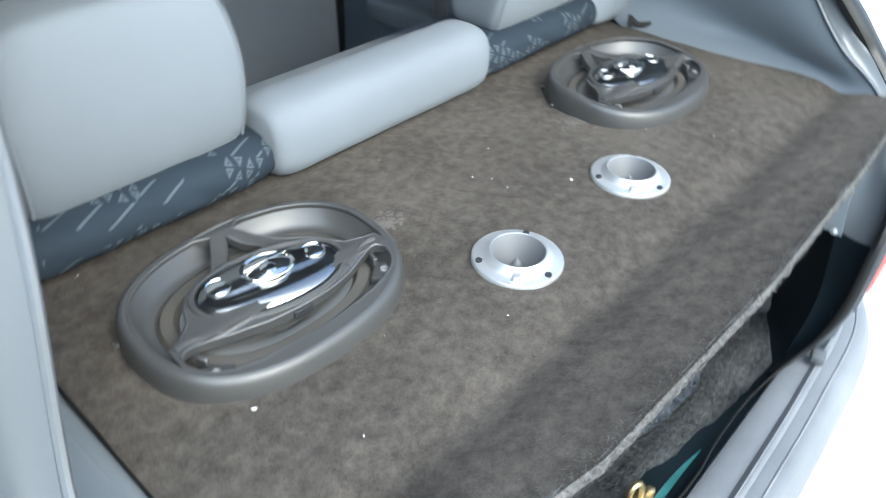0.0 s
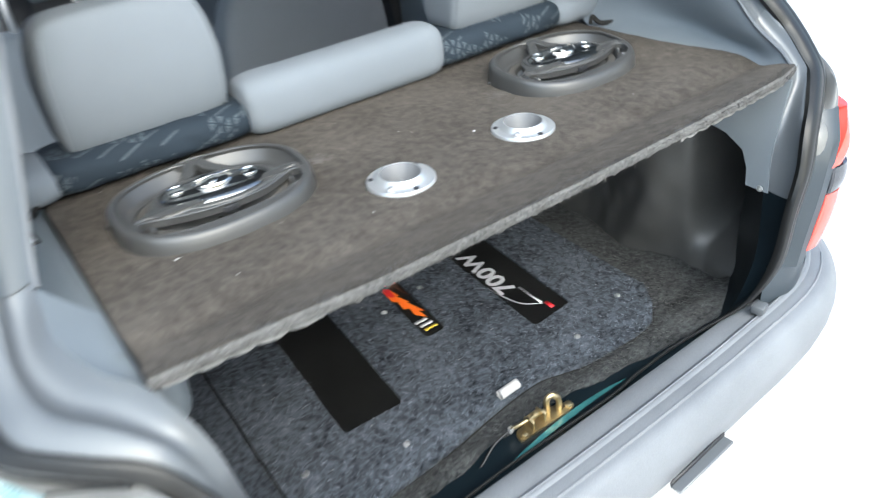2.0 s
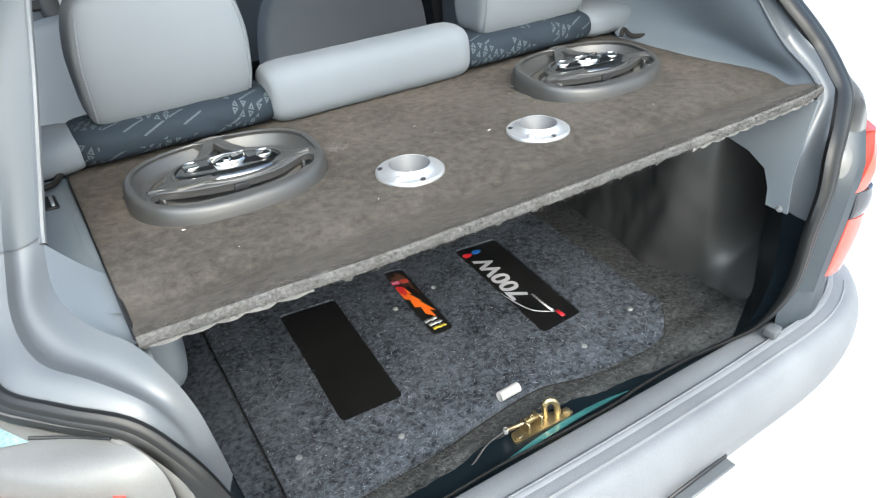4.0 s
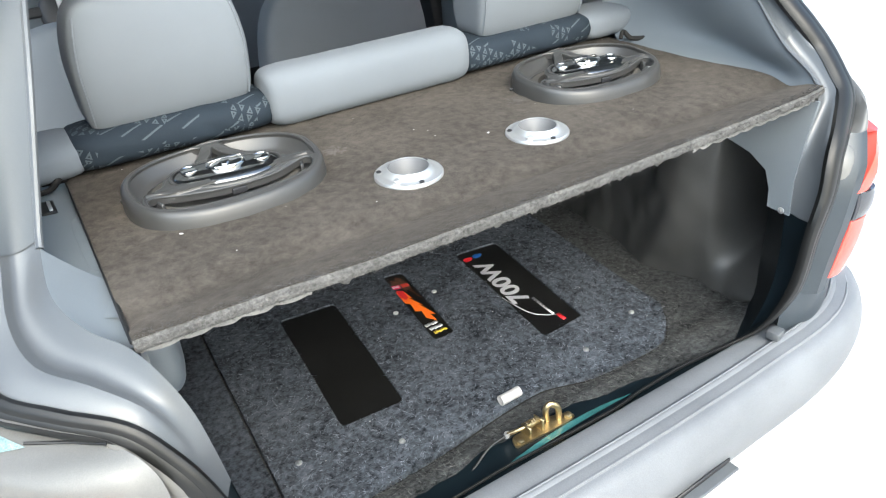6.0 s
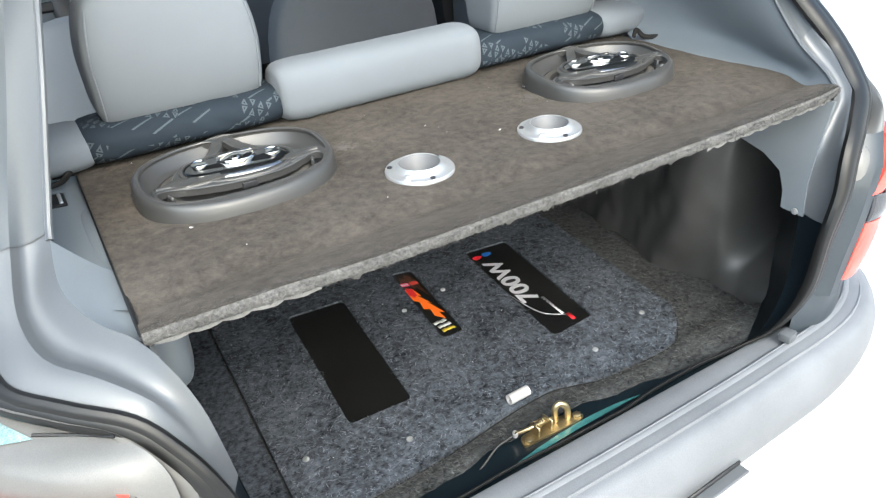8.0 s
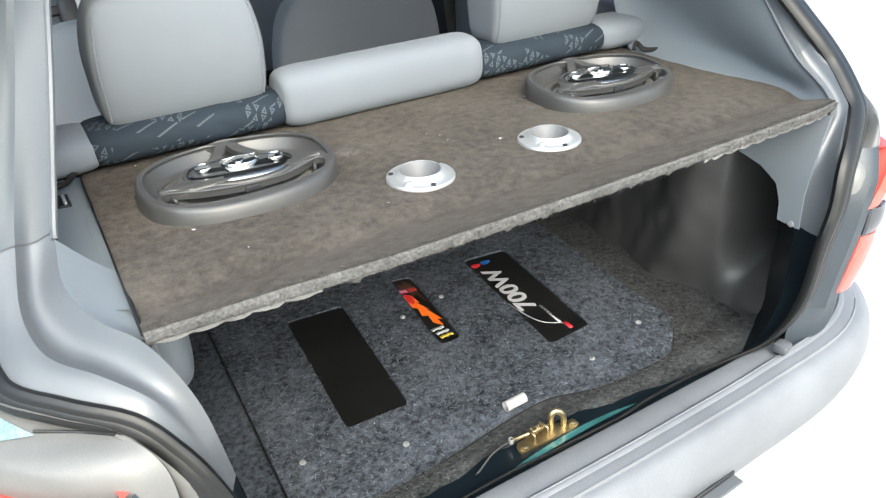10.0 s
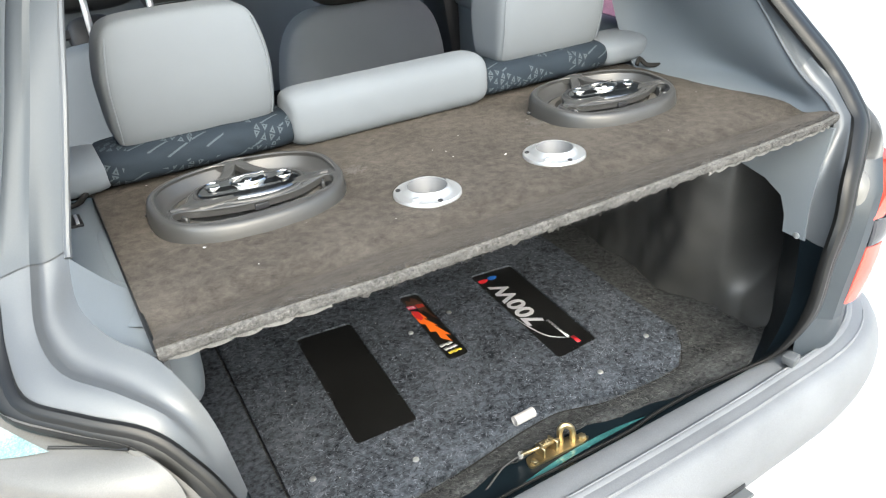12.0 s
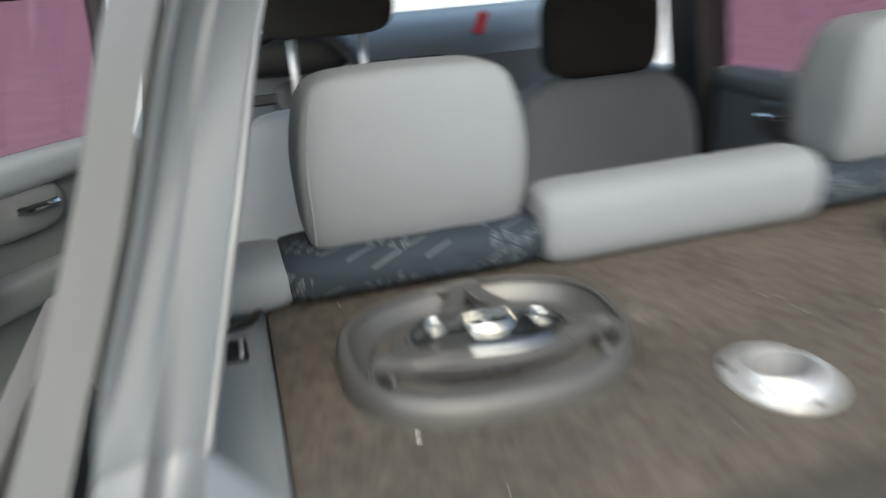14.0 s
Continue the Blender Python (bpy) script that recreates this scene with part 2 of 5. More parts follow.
def patterned():
    """Dark blue-grey cloth with patches of pale zigzags and bars woven in."""
    m = material("patterned_cloth", (0.021, 0.028, 0.037), 0.80, 0, 0.15, 50, 0.35, 1300, depth=0.0006, spec=0.12)
    n, l = m.node_tree.nodes, m.node_tree.links
    p = n["Principled BSDF"]
    base = p.inputs["Base Color"].links[0].from_socket

    def math(op, a, b=None, c=None):
        q = n.new("ShaderNodeMath")
        q.operation = op
        for k, v in enumerate((a, b, c)):
            if v is None:
                continue
            if isinstance(v, (int, float)):
                q.inputs[k].default_value = v
            else:
                l.new(v, q.inputs[k])
        return q.outputs[0]

    co = n.new("ShaderNodeTexCoord")
    sep = n.new("ShaderNodeSeparateXYZ")
    l.new(co.outputs["Object"], sep.inputs[0])
    u = math("MULTIPLY", sep.outputs["X"], 78.0)
    v = math("MULTIPLY", math("ARCTAN2", math("SUBTRACT", sep.outputs["Z"], 0.975), math("SUBTRACT", sep.outputs["Y"], 0.53)), 4.4)
    u2, v2 = math("ADD", math("MULTIPLY", u, 0.92), math("MULTIPLY", v, 0.38)), math("ADD", math("MULTIPLY", v, 0.92), math("MULTIPLY", u, -0.38))
    bu, bv = math("MULTIPLY", u2, 0.27), math("MULTIPLY", v2, 0.5)
    comb = n.new("ShaderNodeCombineXYZ")
    l.new(math("FLOOR", bu), comb.inputs[0])
    l.new(math("FLOOR", bv), comb.inputs[1])
    wn_ = n.new("ShaderNodeTexWhiteNoise")
    l.new(comb.outputs[0], wn_.inputs["Vector"])
    pick = wn_.outputs["Value"]
    fu = math("FRACT", u2)
    fv = math("PINGPONG", math("ADD", v2, math("FLOOR", u2)), 1.0)
    wide = math("MULTIPLY", math("ABSOLUTE", math("SUBTRACT", fu, 0.5)), 2.1)
    inside = math("MULTIPLY", math("LESS_THAN", wide, math("SUBTRACT", 0.92, fv)), math("GREATER_THAN", fv, 0.08))
    hollow = math("MULTIPLY", math("LESS_THAN", wide, math("SUBTRACT", 0.50, fv)), math("GREATER_THAN", fv, 0.24))
    tri = math("MULTIPLY", math("SUBTRACT", inside, hollow), math("LESS_THAN", pick, 0.34))
    slant = math("LESS_THAN", math("FRACT", math("ADD", math("MULTIPLY", bu, 1.6), math("MULTIPLY", bv, 0.9))), 0.13)
    bars = math("MULTIPLY", slant, math("GREATER_THAN", pick, 0.72))
    both = math("MULTIPLY", math("MAXIMUM", tri, bars), 0.50)
    mix = n.new("ShaderNodeMix")
    mix.data_type = "RGBA"
    l.new(both, mix.inputs[0])
    l.new(base, mix.inputs[6])
    mix.inputs[7].default_value = (0.115, 0.137, 0.152, 1)
    l.new(mix.outputs[2], p.inputs["Base Color"])
    return m


PATTERN = patterned()

# ---- building blocks ----


def finish(ob, mat, angle=40):
    me = ob.data
    me.materials.append(mat)
    me.polygons.foreach_set("use_smooth", [True] * len(me.polygons))
    return ob


def link(name, bm, mat, angle=40):
    bm.normal_update()
    for e in bm.edges:
        e.smooth = len(e.link_faces) != 2 or e.calc_face_angle(0) < radians(angle)
    me = bpy.data.meshes.new(name)
    bm.to_mesh(me)
    bm.free()
    return finish(new(name, me), mat)


def part(name, bm, mat, parent=None, label="", angle=40):
    ob = link(name, bm, mat, angle)
    if parent:
        ob.parent = parent
    if label:
        ob["label"] = label
    return ob


def thing(name, label, category, group="", at=(0, 0, 0), turn=0, kind=""):
    ob = new(name)
    ob.matrix_basis = pose(*at, 0, 0, turn)
    return tagged(ob, label, category, group, kind)


def whole(name, bm, mat, label, category, group="", kind="", angle=40):
    return tagged(link(name, bm, mat, angle), label, category, group, kind)


def box(size, at=(0, 0, 0), bevel=0.0, seg=2, turn=(0, 0, 0), bm=None):
    out = bm or bmesh.new()
    b = bmesh.new()
    bmesh.ops.create_cube(b, size=1)
    bmesh.ops.scale(b, vec=size, verts=b.verts)
    if bevel:
        bmesh.ops.bevel(b, geom=b.edges[:], offset=bevel, segments=seg, profile=0.5, affect="EDGES")
    bmesh.ops.transform(b, matrix=pose(*at, *turn), verts=b.verts)
    return absorb(out, b)


def absorb(out, b):
    me = bpy.data.meshes.new("scratch")
    b.to_mesh(me)
    b.free()
    out.from_mesh(me)
    bpy.data.meshes.remove(me)
    return out


def soft(size, at=(0, 0, 0), power=4.0, cuts=14, warp=None, bm=None, turn=(0, 0, 0)):
    """A stuffed or moulded block: a cube drawn towards a superellipsoid. warp(x, y, z) bends it, in halves of its size."""
    b = bmesh.new()
    bmesh.ops.create_cube(b, size=2)
    bmesh.ops.subdivide_edges(b, edges=b.edges[:], cuts=cuts, use_grid_fill=True)
    for v in b.verts:
        x, y, z = v.co
        d = (abs(x) ** power + abs(y) ** power + abs(z) ** power) ** (1 / power)
        x, y, z = x / d, y / d, z / d
        if warp:
            x, y, z = warp(x, y, z)
        v.co = x * size[0] / 2, y * size[1] / 2, z * size[2] / 2
    bmesh.ops.transform(b, matrix=pose(*at, *turn), verts=b.verts)
    return absorb(bm, b) if bm else b


def loft(rows, close_rows=False, close_cols=False, caps=False, bm=None):
    """A skin over rows of points, all rows of one length."""
    bm = bm or bmesh.new()
    vs = [[bm.verts.new(p) for p in r] for r in rows]
    nr, nc = len(vs), len(vs[0])
    for i in range(nr if close_rows else nr - 1):
        for j in range(nc if close_cols else nc - 1):
            q = (vs[i][j], vs[i][(j + 1) % nc], vs[(i + 1) % nr][(j + 1) % nc], vs[(i + 1) % nr][j])
            bm.faces.new(q)
    if caps:
        bm.faces.new(vs[0][::-1])
        bm.faces.new(vs[-1])
    bmesh.ops.recalc_face_normals(bm, faces=bm.faces)
    return bm


def thick(bm, d):
    bmesh.ops.solidify(bm, geom=bm.faces[:], thickness=d)
    return bm


def tube(path, r, n=10, closed=False, bm=None, flat=1.0):
    """A round bar along a path; r may be one radius for each point."""
    pts = [Vector(p) for p in path]
    rows, up = [], None
    for i, p in enumerate(pts):
        a = pts[i - 1] if (i or closed) else p
        c = pts[(i + 1) % len(pts)] if (i + 1 < len(pts) or closed) else p
        d = (c - a).normalized()
        if up is None:
            up = d.orthogonal().normalized()
        up = (up - d * up.dot(d)).normalized()
        side = d.cross(up)
        rad = r[i] if isinstance(r, (list, tuple)) else r
        rows.append([p + (up * math.cos(k * math.tau / n) + side * math.sin(k * math.tau / n) * flat) * rad for k in range(n)])
    b = loft(rows, close_rows=closed, close_cols=True, caps=not closed)
    return absorb(bm, b) if bm else b


def spline(points, per=6, closed=False):
    """A smooth line through points."""
    ps = [Vector(p) for p in points]
    out, m = [], len(ps)
    for i in range(m if closed else m - 1):
        if closed:
            a, b, c, d = ps[i - 1], ps[i], ps[(i + 1) % m], ps[(i + 2) % m]
        else:
            a, b, c, d = ps[max(i - 1, 0)], ps[i], ps[i + 1], ps[min(i + 2, m - 1)]
        for k in range(per):
            t = k / per
            out.append(0.5 * ((2 * b) + (c - a) * t + (2 * a - 5 * b + 4 * c - d) * t * t + (3 * b - a - 3 * c + d) * t ** 3))
    if not closed:
        out.append(ps[-1])
    return out


def flipx(points, s):
    return [Vector((p[0] * s, p[1], p[2])) for p in points]


def lathe(profile, n=40, bm=None, at=(0, 0, 0)):
    """Turn (radius, height) pairs round z."""
    rows = [[(at[0] + r * math.cos(k * math.tau / n), at[1] + r * math.sin(k * math.tau / n), at[2] + h) for k in range(n)] for r, h in profile]
    b = loft(rows, close_cols=True)
    return absorb(bm, b) if bm else b


def plate(outline, holes, z0, z1, bm=None):
    """A flat board with holes through it."""
    from mathutils.geometry import tessellate_polygon
    loops = [outline] + holes
    flat = [Vector((x, y, 0)) for lp in loops for x, y in lp]
    tris = tessellate_polygon([[Vector((x, y, 0)) for x, y in lp] for lp in loops])
    bm = bm or bmesh.new()
    top = [bm.verts.new((p.x, p.y, z1)) for p in flat]
    low = [bm.verts.new((p.x, p.y, z0)) for p in flat]
    for t in tris:
        bm.faces.new([top[k] for k in t])
        bm.faces.new([low[k] for k in reversed(t)])
    start = 0
    for lp in loops:
        m = len(lp)
        for k in range(m):
            a, b = start + k, start + (k + 1) % m
            bm.faces.new((top[a], top[b], low[b], low[a]))
        start += m
    bmesh.ops.recalc_face_normals(bm, faces=bm.faces)
    return bm


def rounded(corners, r=0.012, seg=4):
    """The outline of a polygon with its corners rounded."""
    out, m = [], len(corners)
    for i in range(m):
        p, a, b = Vector(corners[i]), Vector(corners[i - 1]), Vector(corners[(i + 1) % m])
        u, w = (a - p).normalized() * r, (b - p).normalized() * r
        for k in range(seg + 1):
            t = k / seg
            q = (p + u) * (1 - t) ** 2 + p * 2 * t * (1 - t) + (p + w) * t * t
            out.append((q.x, q.y))
    return out


def oval(a, b, n=64, p=2.6, z=0.0):
    out = []
    for k in range(n):
        t = k * math.tau / n
        c, s_ = math.cos(t), math.sin(t)
        out.append((math.copysign(abs(c) ** (2 / p), c) * a, math.copysign(abs(s_) ** (2 / p), s_) * b, z))
    return out


# ---- ground ----
bm = bmesh.new()
bmesh.ops.create_grid(bm, x_segments=2, y_segments=2, size=60)
whole("ground", bm, GROUND, "pale sunlit concrete ground round the car", "ground", kind="structure")

# ---- body of the car ----
SEAL = [(0.40, -0.042, 0.522), (0.46, -0.065, 0.55), (0.497, -0.085, 0.63), (0.512, -0.087, 0.73), (0.53, -0.083, 0.80), (0.553, -0.07, 0.855),
        (0.60, -0.045, 0.893), (0.645, -0.015, 0.928), (0.668, 0.02, 0.965), (0.671, 0.055, 1.0), (0.66, 0.08, 1.035), (0.645, 0.112, 1.075),
        (0.608, 0.175, 1.16), (0.56, 0.262, 1.295), (0.52, 0.33, 1.38), (0.44, 0.37, 1.43)]
LEFT_SEAL = [(0.551, -0.065, 0.843), (0.582, -0.042, 0.881), (0.635, -0.008, 0.902), (0.684, 0.04, 0.918), (0.688, 0.10, 0.946), (0.671, 0.16, 0.993),
             (0.655, 0.20, 1.037), (0.612, 0.25, 1.147), (0.562, 0.29, 1.292), (0.51, 0.335, 1.38), (0.42, 0.37, 1.43)]
RIDGES = {-1: [(0.40, -0.02, 0.505), (0.44, -0.02, 0.53), (0.475, -0.03, 0.62), (0.493, -0.036, 0.73), (0.502, -0.034, 0.80), (0.511, -0.03, 0.858),
               (0.526, -0.018, 0.905), (0.548, 0.02, 0.934), (0.580, 0.06, 0.948), (0.600, 0.11, 0.971), (0.594, 0.17, 1.003), (0.579, 0.2, 1.05),
               (0.543, 0.25, 1.165), (0.50, 0.35, 1.29), (0.45, 0.42, 1.37), (0.38, 0.45, 1.42)],
          1: [(0.42, -0.035, 0.505), (0.468, -0.040, 0.53), (0.503, -0.045, 0.62), (0.524, -0.030, 0.73), (0.538, -0.016, 0.80), (0.558, -0.01, 0.86),
              (0.582, -0.004, 0.91), (0.598, 0.0, 0.945), (0.605, 0.02, 0.965), (0.606, 0.045, 0.982), (0.605, 0.08, 1.005), (0.603, 0.12, 1.045),
              (0.592, 0.18, 1.12), (0.55, 0.30, 1.27), (0.48, 0.42, 1.37), (0.38, 0.45, 1.42)]}
INNERS = {-1: [(0.556, 0.045, 0.932), (0.582, 0.12, 0.936), (0.596, 0.2, 0.937), (0.600, 0.28, 0.937), (0.602, 0.36, 0.937),
               (0.605, 0.46, 0.945), (0.605, 0.56, 1.10), (0.56, 0.62, 1.30), (0.5, 0.62, 1.40)],
          1: [(0.598, 0.02, 0.936), (0.598, 0.08, 0.936), (0.594, 0.146, 0.943), (0.580, 0.24, 0.944), (0.572, 0.34, 0.944),
              (0.570, 0.44, 0.946), (0.60, 0.53, 1.0), (0.60, 0.62, 1.20), (0.5, 0.62, 1.40)]}


def seal_line(s):
    """The seal's way up one side; the two sides are not quite alike."""
    if s < 0:
        return [Vector((-x, y, z)) for x, y, z in SEAL[:5] + LEFT_SEAL]
    return [Vector((x - 0.015 * min(1, max(0, (z - 1.0) / 0.12)) + 0.011 * (4 <= k <= 7), y, z)) for k, (x, y, z) in enumerate(SEAL)]


def outer(p):
    """Where the painted body's corner lies, outside the seal at p."""
    x, y, z = p
    up = min(1, max(0, (z - 0.86) / 0.1))
    return Vector((x + 0.05 - 0.018 * (1 - up), y + 0.004 + 0.066 * up, z + 0.010))


def wall_at(p):
    x, y, z = p
    lean = max(0, z - 0.93) * 0.43
    return Vector((max((0.757 if z > 0.93 else 0.757 + 0.043 * min(1, (0.93 - z) / 0.06)) - lean, x + 0.045), max(y, -0.02) + 0.30, z + 0.012))


car_body = thing("car_body", "grey repainted hatchback body with its tailgate open", "car body")
for s in (-1, 1):
    sl = spline(seal_line(s), 4)
    ins = [p + Vector((-0.012 * s, 0.004, 0)) for p in sl]
    ou = [Vector((outer((abs(p.x), p.y, p.z)).x * s, *outer((abs(p.x), p.y, p.z))[1:])) for p in sl]
    wa = [Vector((wall_at((abs(p.x), p.y, p.z)).x * s, *wall_at((abs(p.x), p.y, p.z))[1:])) for p in sl]
    gut = [p + Vector((0.014 * s, -0.004, 0)) for p in sl]
    mid = [a * 0.5 + b * 0.5 + Vector((0.035 * s, -0.03, 0)) if a.z < 0.86 else a * 0.5 + b * 0.5 for a, b in zip(ou, wa)]
    ahead = [Vector((p.x, 0.66, p.z)) for p in wa]
    skin = [spline(list(sec), 5) for sec in zip(gut, ou, [a.lerp(b, 0.12) for a, b in zip(ou, mid)], mid, wa, ahead)][8:]
    part("rear_corner_panel", loft(skin), PAINT, car_body)
    if s > 0:
        part("panel_gap", tube([g * 0.55 + o * 0.45 + Vector((0, -0.0015, 0.0015)) for g, o in zip(gut, ou)][20:31], 0.0016, 6), RUBBER, car_body)

# ---- inner trim ----
for s in (-1, 1):
    trim = thing("quarter_trim", "grey moulded plastic quarter trim beside the luggage space", "trim panel", "quarter trims")
    a, b = spline(seal_line(s), 4), spline(flipx(RIDGES[s], s), 4)
    rows = []
    for k in range(17):
        t = k / 16
        row = []
        for i, (p, q) in enumerate(zip(a, b)):
            w = min(1, max(0, (i - 18) / 6)) * min(1, max(0, (48 - i) / 10))
            f = (0.010 * math.sin(math.pi * min(1, t / 0.6)) - 0.022 * math.sin(math.pi * max(0, (t - 0.45) / 0.55))) * w * (p - q).length / 0.12
            f -= 0.006 * math.sin(math.pi * t) * (1 - w)
            row.append(p.lerp(q, t) + Vector((-s * 0.3, -0.6, 0.7)) * f)
        rows.append(row)
    part("lower_cover", loft([r[13:42] for r in rows]), SILVER_TRIM, trim, "silver-grey lower pillar cover")
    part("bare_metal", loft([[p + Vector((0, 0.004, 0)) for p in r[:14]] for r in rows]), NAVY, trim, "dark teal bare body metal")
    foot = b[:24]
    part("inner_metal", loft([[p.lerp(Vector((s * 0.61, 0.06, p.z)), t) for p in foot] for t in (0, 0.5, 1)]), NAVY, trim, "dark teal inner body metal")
    up = []
    for k, r in enumerate(rows):
        t = k / 16
        dip = 0.008 * min(1, max(0, t / 0.08)) * min(1, max(0, (0.42 - t) / 0.08)) if s < 0 else 0.0
        up.append([p + Vector((0, -0.003 + dip * min(1, i / 5), 0)) for i, p in enumerate(r[41:])])
    if s < 0:
        up.insert(0, [p + Vector((-0.012, 0.016, 0)) * min(1, i / 5) for i, p in enumerate(up[0])])
    part("upper_cover", loft(up), UPPER_TRIM, trim, "darker grey upper pillar cover")
    c = spline(flipx(RIDGES[s][7:], s), 4)
    d = spline(flipx(INNERS[s], s), 4)
    rows = []
    for k in range(25):
        t = k / 24
        if s < 0:
            rows.append([p.lerp(q, t) - Vector((0.04 * min(1, max(0, (i - 10) / 12)) * math.sin(math.pi * t ** 0.7), 0, 0)) for i, (p, q) in enumerate(zip(c, d))])
        else:
            rows.append([p.lerp(q, t) + Vector((0.060 * min(1, max(0, (i - 3) / 12)) * math.sin(math.pi * t ** 2.0), 0, 0)) for i, (p, q) in enumerate(zip(c, d))])
    part("side_cover", loft(rows), TRIM, trim)
    bead = b[40:] if s < 0 else [p + Vector((0, 0.0015, -0.001)) for p in b[27:]]
    part("edge_bead", tube(bead, 0.0045 if s < 0 else 0.0036, 8), SILVER_TRIM, trim)
    ledge = [[(s * x, y + max(0, x - 0.55) * 1.6 * max(0, 1 - y / 0.3), z) for y in (0.07, 0.15, 0.25, 0.4, 0.52)] for x, z in (((0.50, 0.920), (0.528, 0.936), (0.57, 0.939), (0.612, 0.941)) if s < 0 else ((0.50, 0.915), (0.515, 0.922), (0.605, 0.936), (0.62, 0.945)))]
    part("shelf_ledge", loft(ledge), TRIM, trim)
    if s < 0:
        line = c[:13]
        part("ledge_nose", loft([[p.lerp(Vector((-0.525, p.y * 0.9 + 0.012, 0.928)), t) + Vector((0, 0, -0.006 * math.sin(math.pi * t))) for p in line] for t in (0, 0.2, 0.4, 0.6, 0.8, 1.0)]), TRIM, trim)

# ---- weather seal ----
loop = seal_line(-1)[::-1] + [(-0.3, -0.037, 0.519), (-0.2, -0.036, 0.5185), (-0.11, -0.033, 0.518), (0, -0.036, 0.518), (0.12, -0.038, 0.518), (0.19, -0.032, 0.5185), (0.3, -0.031, 0.519)] + seal_line(1) + [(0.2, 0.39, 1.45), (-0.2, 0.39, 1.45)]
loop = spline(loop, 5, closed=True)
seal = thing("weather_seal", "black rubber weather seal round the tailgate opening", "seal")
centre = Vector((0, 0.1, 1.0))
BULB = [(-0.013, -0.004), (-0.0145, 0.003), (-0.012, 0.009), (-0.007, 0.0115), (-0.003, 0.0108), (0.0012, 0.0094), (0.0012, -0.004)]
FLANGE = [(0.0004, -0.004), (0.0004, 0.0082), (0.003, 0.0088), (0.008, 0.0082), (0.014, 0.0062), (0.018, 0.0035), (0.020, -0.001), (0.020, -0.004)]
rows, rows2 = [], []
for i, p in enumerate(loop):
    d = (loop[(i + 1) % len(loop)] - loop[i - 1]).normalized()
    up = min(1, max(0, (p.z - 0.85) / 0.15))
    rear = Vector((0, -1, 0.15)).lerp(Vector((0, -0.75, 0.65)), up).normalized()
    rear = (rear - d * rear.dot(d)).normalized()
    out = d.cross(rear)
    if out.dot(p - centre) < 0:
        out = -out
    size = (0.24 + 0.86 * min(1, max(0, (p.z - 0.53) / 0.10))) * (1 if p.x > 0 else 0.80 - 0.72 * min(1, max(0, (p.z - 0.93) / 0.06)))
    wide = 1 + 0.9 * min(1, max(0, (p.z - 0.72) / 0.14)) if p.x > 0 else 1
    rows.append([p + out * (o * size * (wide if o < 0 else 1)) + rear * (r * size) for o, r in BULB])
    rows2.append([p + out * (o * size) + rear * (r * size) for o, r in FLANGE])
part("bulb", loft(rows, close_rows=True, close_cols=True), RUBBER, seal)
part("flange", loft(rows2, close_rows=True, close_cols=True), RUBBER, seal)

# ---- roof, floor and sides that close the cabin ----
roof = [[(x, y, 1.455 + 0.03 * (1 - (x / 0.6) ** 2)) for x in (-0.58, -0.45, -0.25, 0, 0.25, 0.45, 0.58)] for y in (0.37, 0.6, 1.0, 1.5, 2.0)]
part("roof", thick(loft(roof), 0.03), PAINT, car_body)
part("cabin_floor", box((1.5, 2.6, 0.05), (0, 1.4, 0.25), 0.01), DARK_CLOTH, car_body)
lining = [[(x, y, 1.425 + 0.03 * (1 - (x / 0.6) ** 2)) for x in (-0.6, -0.45, -0.25, 0, 0.25, 0.45, 0.6)] for y in (0.41, 0.6, 1.0, 1.5, 2.0)]
part("roof_lining", thick(loft(lining), 0.008), CLOTH, car_body)
for s in (-1, 1):
    part("side_skin", box((0.03, 0.50, 0.68), (s * 0.785, 0.43, 0.60), 0.008), PAINT, car_body)
    part("sill", box((0.06, 2.2, 0.16), (s * 0.77, 1.7, 0.30), 0.02), PAINT, car_body)
    part("door_pillar", box((0.06, 0.15, 1.12), (s * 0.70, 1.46, 0.86), 0.015, 2, (0, s * -7, 0)), DARK, car_body, "dark centre door pillar")
    part("seat_belt", box((0.006, 0.048, 0.80), (s * 0.662, 1.44, 0.98), 0.002, 1, (3, s * -7, 0)), TRIM, car_body, "grey seat belt strap")
    part("front_door", box((0.05, 0.85, 0.62), (s * 0.745, 1.97, 0.65), 0.02), TRIM, car_body)
    part("screen_pillar", tube([(s * 0.68, 2.42, 0.95), (s * 0.60, 2.05, 1.25), (s * 0.55, 1.85, 1.43)], 0.03, 8), TRIM, car_body)
    part("roof_rail", tube([(s * 0.60, 0.55, 1.40), (s * 0.60, 1.2, 1.43), (s * 0.56, 1.9, 1.43)], 0.03, 8), TRIM, car_body)
part("firewall", box((1.40, 0.04, 0.72), (0, 2.45, 0.60), 0.01), DARK, car_body, "black firewall under the dashboard")
part("bonnet", box((1.4, 0.9, 0.06), (0, 2.85, 0.88), 0.02, 2, (-6, 0, 0)), PAINT, car_body)
screen = loft([[(x, 2.42, 0.98) for x in (-0.66, 0, 0.66)], [(x, 1.87, 1.44) for x in (-0.54, 0, 0.54)]])
part("windscreen", screen, CLEAR, car_body).visible_shadow = False

